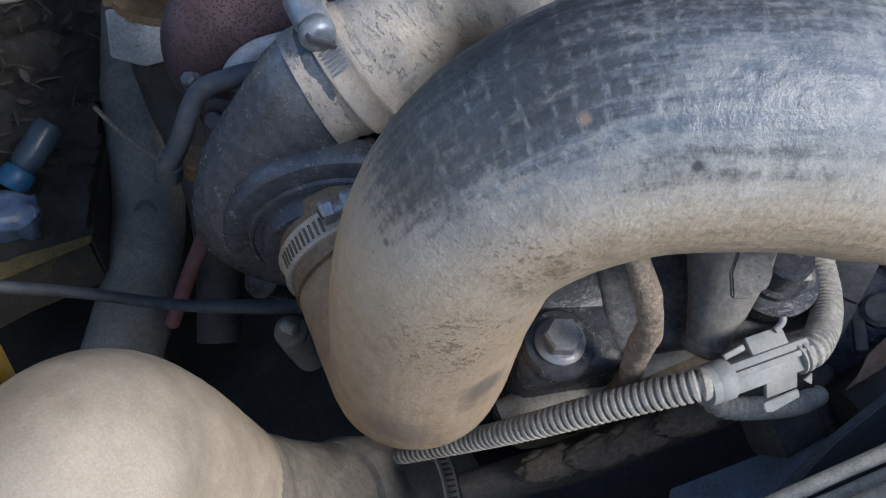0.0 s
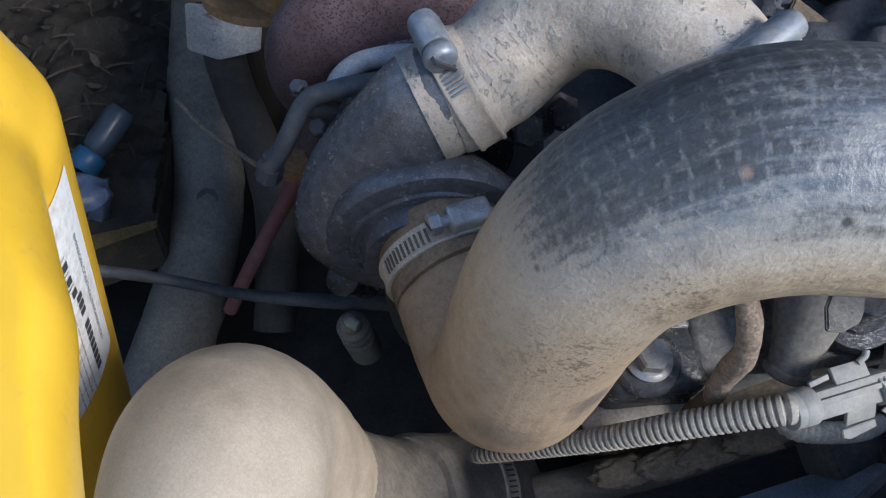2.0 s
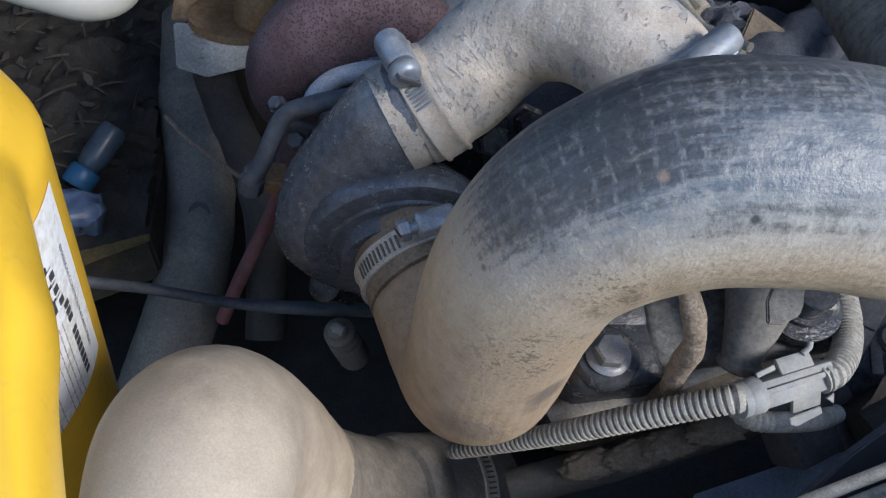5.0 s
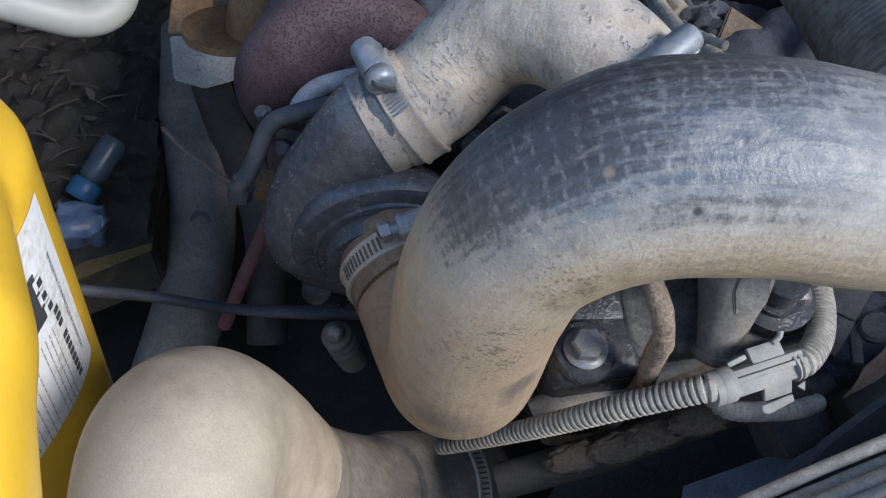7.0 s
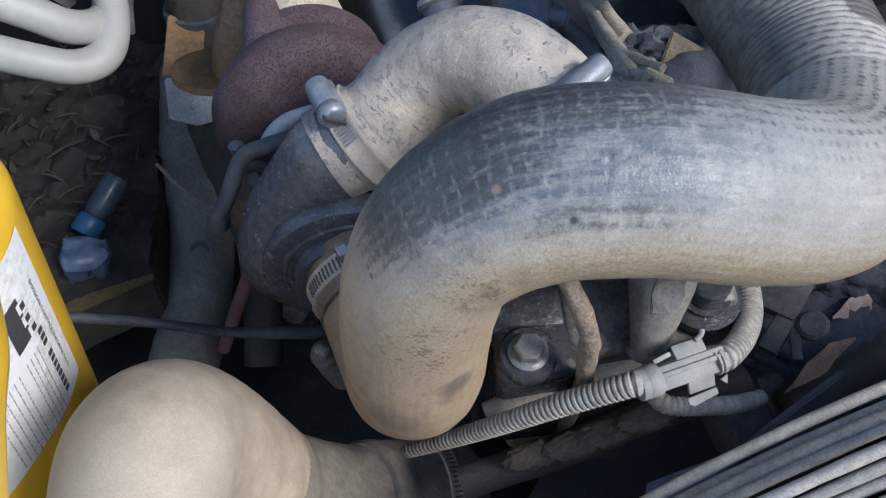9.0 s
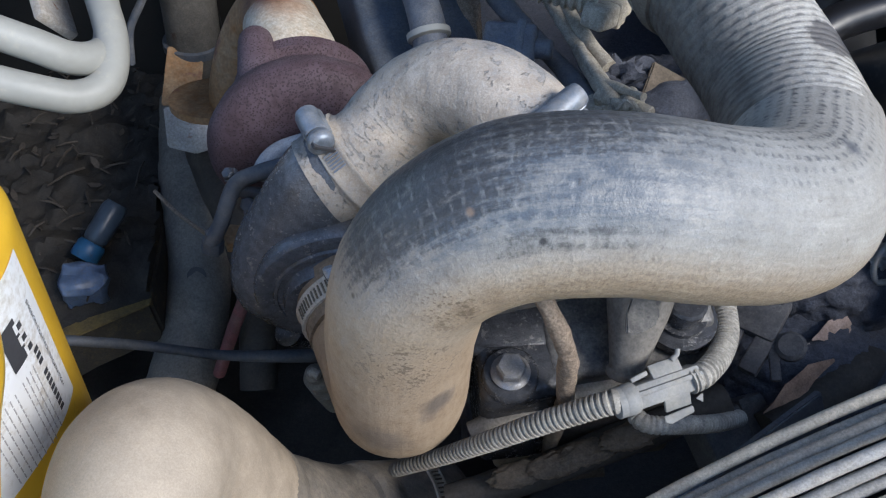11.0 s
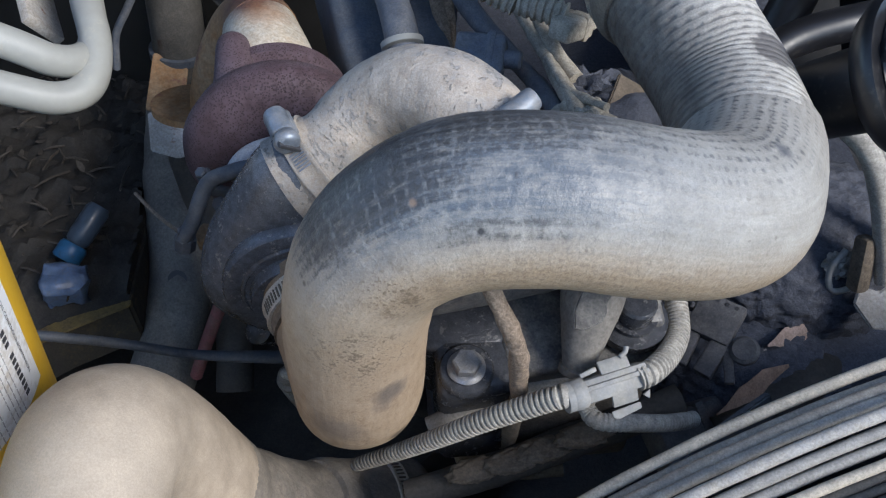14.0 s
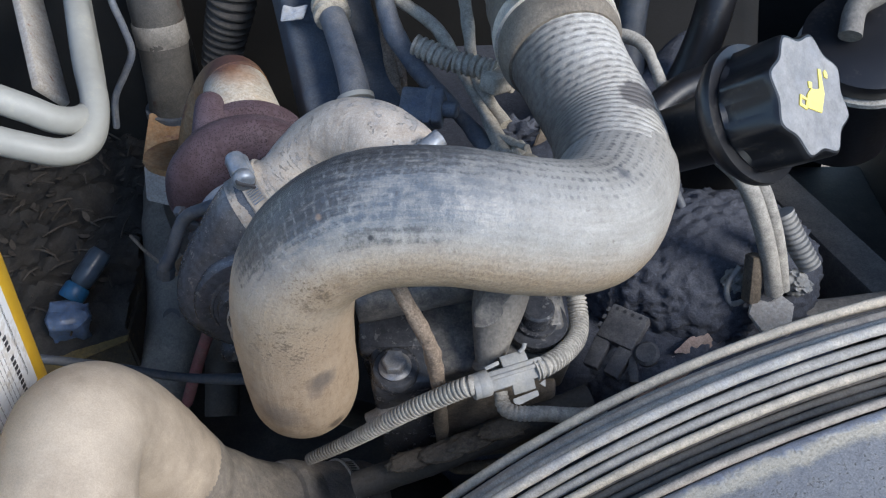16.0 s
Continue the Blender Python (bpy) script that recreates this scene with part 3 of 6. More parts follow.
M_MUD = dusty("caked_dark_mud", (0.050, 0.057, 0.078), (0.082, 0.089, 0.112), 0.4, 110, 360, 0.8, relief=1.8, grit=0.35)
M_SOIL = dusty("packed_soil", (0.20, 0.15, 0.10), (0.36, 0.29, 0.21), 0.5, 2, 30, 0.9, relief=1.0)
M_DIRT = dusty("leaf_litter", (0.011, 0.010, 0.009), (0.045, 0.039, 0.033), 0.38, 40, 240, 0.9, relief=1.5)
M_TWIG = dusty("dry_twig", (0.028, 0.023, 0.019), (0.095, 0.077, 0.062), 0.35, 60, 300, 0.85)
M_LEAF = dusty("pink_dry_leaf", (0.27, 0.18, 0.14), (0.46, 0.35, 0.30), 0.5, 60, 300, 0.7)
M_LEAFB = dusty("brown_dry_leaf", (0.17, 0.10, 0.065), (0.36, 0.24, 0.17), 0.5, 60, 300, 0.7)
M_BLUE = glossy("blue_plastic", (0.02, 0.10, 0.21), 0.4, dirt=(0.05, 0.045, 0.04), dirt_cover=0.3)
M_WRAPPER = glossy("blue_wrapper", (0.075, 0.115, 0.20), 0.35, vary=0.8, dirt=(0.10, 0.09, 0.085), dirt_cover=0.35)
M_CLEAR = glossy("cloudy_plastic", (0.055, 0.075, 0.10), 0.3, vary=0.4)
M_RED = dusty("red_hose_rubber", (0.26, 0.05, 0.07), (0.18, 0.11, 0.10), 0.3, 40, 300, 0.6)
M_CREAM = dusty("scorched_cream_steel", (0.52, 0.49, 0.42), (0.36, 0.24, 0.13), 0.02, 16, 200, 0.6, spots=((0.16, 0.07, 0.045), 24, 0.64), patches=(((-0.112, 0.487, 1.226), 0.017, (0.075, 0.030, 0.026), 0.95), ((-0.098, 0.470, 1.222), 0.015, (0.30, 0.14, 0.06), 0.5)))
M_OIL = dusty("dark_oil_pipe", (0.036, 0.048, 0.070), (0.13, 0.13, 0.13), 0.10, 60, 380, 0.42, relief=0.25, grit=0.15)
M_RUSTY = dusty("rust_stained_steel", (0.22, 0.105, 0.036), (0.34, 0.27, 0.18), 0.06, 11, 160, 0.7, relief=0.4, spots=((0.15, 0.07, 0.05), 18, 0.58), patches=(((-0.116, 0.506, 1.222), 0.026, (0.070, 0.030, 0.026), 0.95),))
M_PALEP = dusty("pale_heat_shield", (0.48, 0.475, 0.47), (0.33, 0.29, 0.24), 0.2, 16, 200, 0.6, spots=((0.22, 0.10, 0.06), 26, 0.62))
M_WIRE = dusty("dusty_loom", (0.12, 0.11, 0.095), (0.46, 0.41, 0.33), 0.65, 90, 380, 0.75, relief=0.8)
M_BLUEG = dusty("blue_grey_paint", (0.048, 0.062, 0.086), (0.15, 0.15, 0.15), 0.05, 18, 260, 0.5)
M_PLAST = dusty("scuffed_black_plastic", (0.045, 0.047, 0.057), (0.155, 0.15, 0.15), 0.2, 60, 320, 0.6)

# ---- setting ----
bm = bmesh.new()
bmesh.ops.create_grid(bm, x_segments=40, y_segments=40, size=60)
thing("ground", bm, M_SOIL, "packed bare tan soil under the machine", "ground", kind="structure")
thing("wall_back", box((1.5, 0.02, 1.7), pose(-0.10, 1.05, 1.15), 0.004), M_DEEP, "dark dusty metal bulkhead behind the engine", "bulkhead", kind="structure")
# side panels are added to close the bay and cut light to its depths
thing("wall_left", box((0.02, 1.20, 1.05), pose(-0.66, 0.47, 0.84), 0.004), M_DEEP, "added dark dusty side panel that closes the engine bay", "side panel", kind="structure")
thing("wall_right", box((0.02, 1.20, 1.05), pose(0.72, 0.47, 0.84), 0.004), M_DEEP, "added dark dusty side panel that closes the engine bay", "side panel", kind="structure")
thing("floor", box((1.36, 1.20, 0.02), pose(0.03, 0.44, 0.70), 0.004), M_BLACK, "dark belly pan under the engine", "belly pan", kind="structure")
# unseen hood, added to keep sky light off the back of the bay
thing("hood", box((1.7, 1.0, 0.03), pose(0.0, 0.93, 1.85, -8, 0, 0), 0.01), M_DEEP, "unseen dark hood, added to block sky over the back of the bay", "hood", kind="structure")


# ---- clamps ----
def worm_clamp(at, axis, radius, toward, label, width=0.012, screw=1, slots=10, slot_from=-75, band=None, group="hose clamps", domed=False, long=False):
    """Worm-drive hose clamp round axis; its screw lies on the side of toward, head at the end that screw (+1, -1) names."""
    ax = V(axis).normalized()
    rd = V(toward) - V(at)
    rd = (rd - ax * rd.dot(ax)).normalized()
    tn = ax.cross(rd) * screw
    ob = root("hose_clamp", V(at), label, "hose clamp", group)
    w = width / 2
    part("band", lathe([(radius - 0.0004, -w), (radius + 0.0010, -w + 0.0003), (radius + 0.0012, -w + 0.0016), (radius + 0.0005, -w + 0.0024), (radius + 0.0005, w - 0.0024),
                        (radius + 0.0012, w - 0.0016), (radius + 0.0010, w - 0.0003), (radius - 0.0004, w)], at, ax, 72), band or M_BAND, ob, angle=60)
    m = Matrix((tn, ax, rd)).transposed().to_4x4()
    m.translation = V(at) + rd * (radius + 0.0012)
    for i in range(slots):
        a = radians(slot_from + i * 4.6)
        q = rd * math.cos(a) + tn * -math.sin(a)
        t2 = ax.cross(q) * screw
        sm = Matrix((t2 * 1.0 + ax * 0.25, ax, q)).transposed().to_4x4()
        sm.translation = V(at) + q * (radius + 0.0007)
        part("slot", box((0.0011, width * 0.55, 0.0006), sm), M_SLOT, ob, smooth=False)
    if domed:
        part("housing", lathe([(0.0030, -0.0085), (0.0062, -0.0080), (0.0068, -0.0065), (0.0068, 0.0060), (0.0060, 0.0085), (0.0030, 0.0098)], m @ V(0.009, 0, 0.0050), tn, 28), M_ZINCB, ob)
        part("saddle", box((0.017, width * 1.08, 0.0045), m @ pose(0.009, 0, 0.0012), 0.0012), M_ZINCB, ob)
        hd = part("screw_head", lathe([(0.0062, -0.002), (0.0073, 0.0), (0.0075, 0.0022), (0.0066, 0.0046), (0.0040, 0.0060)], m @ V(-0.002, 0, 0.0050), -tn, 24), M_ZINCB, ob, angle=50)
        part("groove", box((0.0040, 0.0018, 0.0135), m @ pose(-0.0076, 0.0, 0.0050, 24, 0, 0)), M_INK, hd, smooth=False)
        for i in range(6):
            a = radians(17 + i * 3.6)
            q = rd * math.cos(a) - tn * math.sin(a)
            t2 = ax.cross(q) * screw
            sm = Matrix((t2 + ax * 0.3, ax, q)).transposed().to_4x4()
            sm.translation = V(at) + q * (radius + 0.0016)
            part("thread", box((0.0009, width * 0.60, 0.0012), sm, 0.0002), M_ZINCB, ob, smooth=False)
        return ob
    if long:
        part("housing", lathe([(0.0036, -0.0002), (0.0056, 0.0), (0.0060, 0.0012), (0.0060, 0.0250), (0.0054, 0.0262), (0.0034, 0.0264)], m @ V(-0.006, 0, 0.0042), tn, 32), M_ZINCB, ob)
        part("saddle", box((0.024, width * 1.05, 0.0050), m @ pose(0.007, 0, 0.0012), 0.0012), M_ZINCB, ob)
        part("screw_shank", lathe([(0.0034, 0), (0.0034, 0.006)], m @ V(-0.011, 0, 0.0052), tn, 16), M_BOLT, ob)
        hd = part("screw_head", lathe([(0.0056, 0.0), (0.0060, 0.0006), (0.0060, 0.0062), (0.0050, 0.0074)], m @ V(-0.0100, 0, 0.0052), -tn, 6), M_CLAMP, ob, angle=25)
        part("groove", box((0.0012, 0.0095, 0.0014), m @ pose(-0.0174, 0, 0.0052, 40, 0, 0)), M_INK, hd, smooth=False)
        return ob
    barrel = box((0.020, width * 0.98, 0.0085), m @ pose(0.004, 0, 0.0042), 0.0028, 3)
    part("housing", barrel, M_CLAMP, ob)
    part("saddle", box((0.015, width * 1.12, 0.0022), m @ pose(0.004, 0, 0.0010), 0.0006), M_CLAMP, ob)
    sc = m @ pose(-0.0065, 0, 0.0046, 0, -90, 0)
    part("screw_shank", lathe([(0.0028, -0.004), (0.0028, 0.004)], sc.translation, -tn, 16), M_CLAMP, ob)
    head = lathe([(0.0048, 0.0), (0.0052, 0.0006), (0.0052, 0.0042), (0.0044, 0.0054)], sc.translation - tn * 0.003, -tn, 6)
    hd = part("screw_head", head, M_CLAMP, ob, angle=25)
    part("groove", box((0.0008, 0.0085, 0.0016), Matrix.Translation(sc.translation - tn * 0.0082) @ m.to_3x3().to_4x4() @ pose(0, 0, 0, 35, 0, 0)), M_INK, hd, smooth=False)
    return ob


def direction(path, i):
    a, b = V(*path[max(0, i - 1)][:3]), V(*path[min(len(path) - 1, i + 1)][:3])
    return (b - a).normalized()


# ---- hoses ----
HOSE = [(-0.0340, 0.2590, 1.1610, 0.0315), (-0.0113, 0.2116, 1.1507, 0.0327), (-0.0013, 0.1897, 1.1693, 0.0337), (0.0060, 0.1793, 1.2353, 0.0337), (0.0199, 0.1742, 1.2810, 0.0330),
        (0.0511, 0.1759, 1.3048, 0.0347), (0.0917, 0.1778, 1.3074, 0.0345), (0.1390, 0.1878, 1.2916, 0.0349), (0.1697, 0.2041, 1.2805, 0.0351), (0.1876, 0.2491, 1.2720, 0.0348),
        (0.1861, 0.2994, 1.2735, 0.0345), (0.1715, 0.3395, 1.2860, 0.0355), (0.1600, 0.3750, 1.2960, 0.0385), (0.1500, 0.4500, 1.3050, 0.0385)]
ob = root("intake_hose", (0.0, 0.18, 1.15), "thick black rubber intake hose, dusted tan and scuffed dark", "hose")
part("run", tube(HOSE[:10] + [(0.1879, 0.2600, 1.2718, 0.0346)], 72, 0.0025, rough=0.00035), M_HOSE, ob, "tan dusted fabric-laid rubber")
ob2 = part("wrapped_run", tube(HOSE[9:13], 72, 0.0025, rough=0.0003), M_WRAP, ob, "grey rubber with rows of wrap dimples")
part("inlet_cuff", tube([(-0.0375, 0.2665, 1.1620, 0.0318), (-0.034, 0.2590, 1.161, 0.0322), (-0.0245, 0.2400, 1.1585, 0.0332)], 64, 0.002, rough=0.0005), M_INLET, ob, "cracked dirty brown cuff")
worm_clamp((-0.0312, 0.2533, 1.1605), direction(HOSE, 0), 0.0332, (-0.0285, 0.246, 1.195), "dusty perforated steel clamp on the turbocharger inlet", 0.0125, -1, 11, 26)
cu = root("intake_pipe", (0.15, 0.45, 1.25), "dusty metal intake pipe beyond the hose", "pipe")
part("cuff", tube([(0.1640, 0.360, 1.2925, 0.0385), (0.1605, 0.3735, 1.2958, 0.0412), (0.1555, 0.408, 1.2995, 0.0412), (0.1490, 0.455, 1.3055, 0.0405), (0.1400, 0.52, 1.310, 0.0405)], 48, 0.002, wave=lambda q: 0.0012 * math.sin(q * 2 * math.pi / 0.030)), M_CUFF, cu, "brown ribbed cuff over the hose end")
part("pipe", tube([(0.148, 0.470, 1.306, 0.036), (0.128, 0.60, 1.31, 0.036), (0.11, 0.80, 1.31, 0.036)], 40, 0.01), M_GREYM, cu)
worm_clamp((0.1592, 0.383, 1.2968), (-0.13, 0.98, 0.14), 0.0418, (0.135, 0.36, 1.345), "pale steel clamp at the far end of the intake hose", 0.013, 1, 8, -60)

OUTLET = [(-0.0500, 0.2910, 1.2190, 0.0262), (-0.0216, 0.3032, 1.2314, 0.0264), (-0.0041, 0.3120, 1.2471, 0.0262), (0.0130, 0.3120, 1.2615, 0.0257), (0.0330, 0.3033, 1.2703, 0.0260), (0.0536, 0.2887, 1.2698, 0.0259), (0.0750, 0.2685, 1.2556, 0.0259), (0.0970, 0.2427, 1.2267, 0.0259)]
ob = root("charge_air_hose", (0.02, 0.30, 1.22), "short arched rubber hose caked in flaking pale mud", "hose")
part("arch", tube(OUTLET, 64, 0.0025, rough=0.0007), M_FLAKE, ob)
d0 = V(0.0290, 0.0115, 0.0165).normalized()
p0 = V(*OUTLET[0][:3])
sp = spline(OUTLET, 10)
part("cuff", tube([(*sp[3][:3], 0.0268), (*sp[4][:3], 0.0278), (*sp[7][:3], 0.0278), (*sp[8][:3], 0.0272), (*sp[9][:3], 0.0262)], 56, 0.001, rough=0.0004), M_FLAKE, ob, "pale mud-caked hose end")
worm_clamp(V(*sp[6][:3]), d0, 0.0282, (-0.0440, 0.2860, 1.2520), "blue-grey steel clamp on the compressor outlet", 0.013, -1, 0, 40, band=M_FLAKE, domed=True)
worm_clamp((0.0690, 0.2755, 1.2590), (0.66, -0.60, -0.46), 0.0268, (0.0690, 0.2590, 1.2900), "zinc steel clamp at the end of the mud-caked hose", 0.013, -1, 3, 40, band=M_CLAMP, long=True)

ELBOW = [(-0.0828, -0.0339, 1.1461, 0.0349), (-0.0893, 0.0423, 1.1856, 0.0346), (-0.0973, 0.0897, 1.2098, 0.0340), (-0.0993, 0.1146, 1.2149, 0.0349), (-0.1012, 0.1373, 1.1872, 0.0366), (-0.0938, 0.1500, 1.1385, 0.0368),
         (-0.0864, 0.1642, 1.0816, 0.0368), (-0.0647, 0.1840, 1.0300, 0.0364), (-0.0320, 0.2022, 0.9986, 0.0356), (0.0040, 0.2200, 0.9750, 0.0355)]
ob = root("elbow_hose", (-0.08, 0.12, 1.10), "tan dusted moulded rubber elbow hose", "hose")
part("bend", tube(ELBOW[:6] + [(-0.0905, 0.1562, 1.1110, 0.0364)], 64, 0.0025, rough=0.0005), M_ELBOW, ob)
part("leg", tube([(-0.0925, 0.1525, 1.1270, 0.0364), (-0.0905, 0.1562, 1.1110, 0.0368)] + ELBOW[6:], 64, 0.0025, rough=0.0008), M_LEG, ob, "greyer leg of the elbow")
part("cuff", tube([(-0.0480, 0.1905, 1.0200, 0.0352), (-0.0440, 0.1935, 1.0145, 0.0378), (-0.0320, 0.2022, 0.9986, 0.0380), (0.004, 0.220, 0.975, 0.0380), (0.012, 0.2245, 0.9700, 0.0362)], 56, 0.002, rough=0.0006), M_LEG, ob, "thicker dusty end of the elbow")
worm_clamp((-0.008, 0.2145, 0.9830), (0.83, 0.40, -0.5), 0.0384, (-0.02, 0.14, 0.90), "slotted steel clamp on the elbow hose", 0.010, 1, 30, 40)

# ---- turbocharger ----
AX = V(0.2, -0.96, -0.1).normalized()
INLET = V(-0.036, 0.264, 1.162)
RX = (V(1, 0, 0) - AX * AX.x).normalized()
RZ = RX.cross(AX).normalized()
if RZ.z < 0:
    RZ = -RZ
turbo = root("turbocharger", (-0.07, 0.33, 1.10), "dark cast turbocharger with a rusted pitted turbine housing", "turbocharger")
c = INLET - AX * 0.004 - RZ * 0.005 - RX * 0.006
vol = []
for i in range(13):
    f = i / 14
    a = radians(10 - 215 * f)
    r = 0.037 + 0.006 * f
    p = c + (RX * math.cos(a) + RZ * math.sin(a)) * r - AX * (0.014 + 0.008 * f)
    vol.append((*p, 0.0155 + 0.0085 * f))
vol += [(*(-0.0817, 0.2878, 1.1733), 0.0240), (*(-0.0646, 0.2914, 1.1966), 0.0252), (*sp[1][:3], 0.0256), (*sp[4][:3], 0.0260)]
cast = part("compressor_housing", tube(vol, 44, 0.003), M_CAST, turbo)
part("front_cover", lathe([(0.040, -0.024), (0.0480, -0.012), (0.0500, -0.005), (0.0498, -0.001), (0.0485, 0.0012), (0.0465, 0.0018), (0.0395, 0.0018), (0.0388, 0.0034), (0.0372, 0.0038), (0.0365, 0.0030), (0.0340, 0.0034), (0.0330, 0.012)], c, AX, 96), M_CAST, turbo, "oily black cover plate", angle=30)
part("inlet_lip", lathe([(0.0330, 0.0), (0.0362, 0.0005), (0.0362, 0.0035), (0.0330, 0.004)], INLET - AX * 0.006, AX, 56), M_CAST, turbo)
for a in (105, 165, 215):
    q = c + (RX * math.cos(radians(a)) + RZ * math.sin(radians(a))) * 0.045 - AX * 0.0005
    part("cover_mark", lathe([(0.0022, 0), (0.0022, 0.0006), (0.0017, 0.0008)], q, AX, 14), M_CAST, turbo, angle=25)
part("centre_housing", lathe([(0.030, -0.035), (0.034, -0.030), (0.026, -0.010), (0.030, 0.012), (0.05, 0.016), (0.05, 0.024)], c - AX * 0.072, AX, 40), M_CASTG, turbo)
T = V(-0.079, 0.392, 1.170)
part("turbine_housing", lathe([(0.026, 0.026), (0.046, 0.024), (0.060, 0.018), (0.0660, 0.011), (0.067, 0.004), (0.062, -0.010), (0.053, -0.019), (0.0465, -0.025), (0.0440, -0.031), (0.0440, -0.035), (0.0495, -0.037), (0.0495, -0.046), (0.0460, -0.049)], T, AX, 64), M_IRON, turbo, "purple-brown pitted rusty cast iron")
nub = T - AX * 0.044 + RX * -0.029 + RZ * 0.042
part("lug", tube([(*(nub + AX * 0.050 - RZ * 0.012 + RX * 0.010), 0.021), (*(nub + AX * 0.030 - RZ * 0.005 + RX * 0.007), 0.0175), (*(nub + AX * 0.008 + RX * 0.005), 0.0135), (*(nub - AX * 0.014 + RX * 0.004), 0.0115), (*(nub - AX * 0.021 + RX * 0.004), 0.006)], 24, 0.003), M_IRON, turbo)
part("turbine_foot", tube([(*(T - RZ * 0.03 - RX * 0.02), 0.035), (*(T - RZ * 0.09 - RX * 0.03), 0.032), (*(T - RZ * 0.15 - RX * 0.02), 0.04)], 28, 0.006), M_IRON, turbo)
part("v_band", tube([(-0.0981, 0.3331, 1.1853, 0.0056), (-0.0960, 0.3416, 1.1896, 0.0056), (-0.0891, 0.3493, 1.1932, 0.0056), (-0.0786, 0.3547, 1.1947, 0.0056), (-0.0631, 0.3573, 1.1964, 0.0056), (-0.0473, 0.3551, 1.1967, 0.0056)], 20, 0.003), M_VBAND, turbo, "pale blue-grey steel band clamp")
oil = root("oil_pipe", (-0.10, 0.35, 1.14), "blue-grey steel oil pipe with a banjo bolt", "pipe")
part("pipe", tube([(-0.0544, 0.3359, 1.2005, 0.0050), (-0.0790, 0.3240, 1.2030, 0.0050), (-0.0925, 0.3195, 1.2020, 0.0050), (-0.1089, 0.3183, 1.1932, 0.0050), (-0.1209, 0.3087, 1.1704, 0.0050), (-0.1290, 0.3050, 1.1580, 0.0050)], 20, 0.003), M_OIL, oil)
part("collar", tube([(-0.0544, 0.3359, 1.2005, 0.0058), (-0.0720, 0.3276, 1.2026, 0.0058)], 20, 0.003), M_OIL, oil)
part("banjo_bolt", lathe([(0.0052, 0), (0.0052, 0.003), (0.0040, 0.0035), (0.0040, 0.006), (0.0032, 0.007)], (-0.1135, 0.3300, 1.1900), (-0.3, -0.4, 0.85), 6), M_OIL, oil, angle=25)
part("fitting", lathe([(0.007, 0), (0.007, 0.009), (0.0055, 0.010), (0.0055, 0.015)], (-0.1305, 0.3060, 1.1500), (0.30, 0.1, 1), 8), M_OIL, oil, angle=25)
part("union_nut", lathe([(0.0085, 0), (0.0085, 0.010), (0.0070, 0.011)], (-0.1200, 0.3200, 1.1420), (0.2, -0.2, 1), 6), M_RUSTY, oil, "rusty orange union nut", angle=25)
part("saddle", box((0.026, 0.005, 0.010), pose(-0.0990, 0.3215, 1.1840, 20, 25, 10), 0.002), M_OIL, oil)
part("saddle_bolt", lathe([(0.0050, 0), (0.0050, 0.005), (0.0040, 0.006)], (-0.1030, 0.3190, 1.1760), (-0.2, -0.6, 0.7), 6), M_OIL, oil, angle=25)
part("pad", box((0.020, 0.014, 0.020), pose(-0.0840, 0.3330, 1.1800, 10, 20, 15), 0.004), M_CAST, oil)
for q, r, n in (((0.004, 0.335, 1.178), 0.0095, (0.3, -0.8, 0.4)), ((0.016, 0.330, 1.190), 0.008, (0.3, -0.8, 0.4)), ((-0.003, 0.312, 1.195), 0.0085, (0.3, -0.8, 0.4))):
    part("housing_bolt", lathe([(r * 1.3, 0), (r * 1.3, 0.003), (r, 0.0035), (r, 0.011), (r * 0.85, 0.0125)], q, n, 6), M_CASTG, turbo, angle=25)

ex = root("exhaust_elbow", (-0.16, 0.56, 1.10), "rust-stained pale exhaust elbow behind the turbine", "exhaust pipe")
e0 = T - AX * 0.045
part("neck", tube([(*e0, 0.034), (-0.096, 0.452, 1.192, 0.033), (-0.110, 0.490, 1.198, 0.0285)], 40, 0.004), M_CREAM, ex, "scorched cream pipe end")
part("bend", tube([(-0.108, 0.488, 1.198, 0.0280), (-0.118, 0.508, 1.194, 0.0270), (-0.135, 0.522, 1.180, 0.0255), (-0.152, 0.522, 1.156, 0.0240), (-0.163, 0.516, 1.130, 0.0235), (-0.170, 0.515, 1.105, 0.0235)], 40, 0.004), M_RUSTY, ex, "orange-brown rusted bend")
part("flange", lathe([(0.029, -0.004), (0.036, -0.003), (0.036, 0.003), (0.029, 0.004)], (-0.189, 0.516, 1.112), (0.1, 0.15, 0.95), 40), M_RUSTY, ex)
ob = root("exhaust_pipe", (-0.22, 0.66, 1.0), "grey dusty exhaust pipe rising beside the elbow", "exhaust pipe")
part("pipe", tube([(-0.262, 0.66, 1.02, 0.026), (-0.250, 0.66, 1.085, 0.026), (-0.242, 0.66, 1.145, 0.026), (-0.240, 0.665, 1.180, 0.027), (-0.243, 0.68, 1.225, 0.027), (-0.25, 0.72, 1.30, 0.027)], 36, 0.006), M_EXH, ob)
part("joint", lathe([(0.027, -0.005), (0.0295, -0.004), (0.0295, 0.004), (0.027, 0.005)], (-0.2515, 0.66, 1.078), (0.12, 0.0, 1), 36), M_OIL, ob)
part("heat_band", lathe([(0.0265, -0.013), (0.0280, -0.011), (0.0280, 0.011), (0.0265, 0.013)], (-0.2405, 0.664, 1.172), (0.0, 0.1, 1), 36), M_GREYM, ob, "scorched grey band")
hs = root("heat_shield", (-0.25, 0.58, 0.98), "white rust-marked heat shield plate", "heat shield")
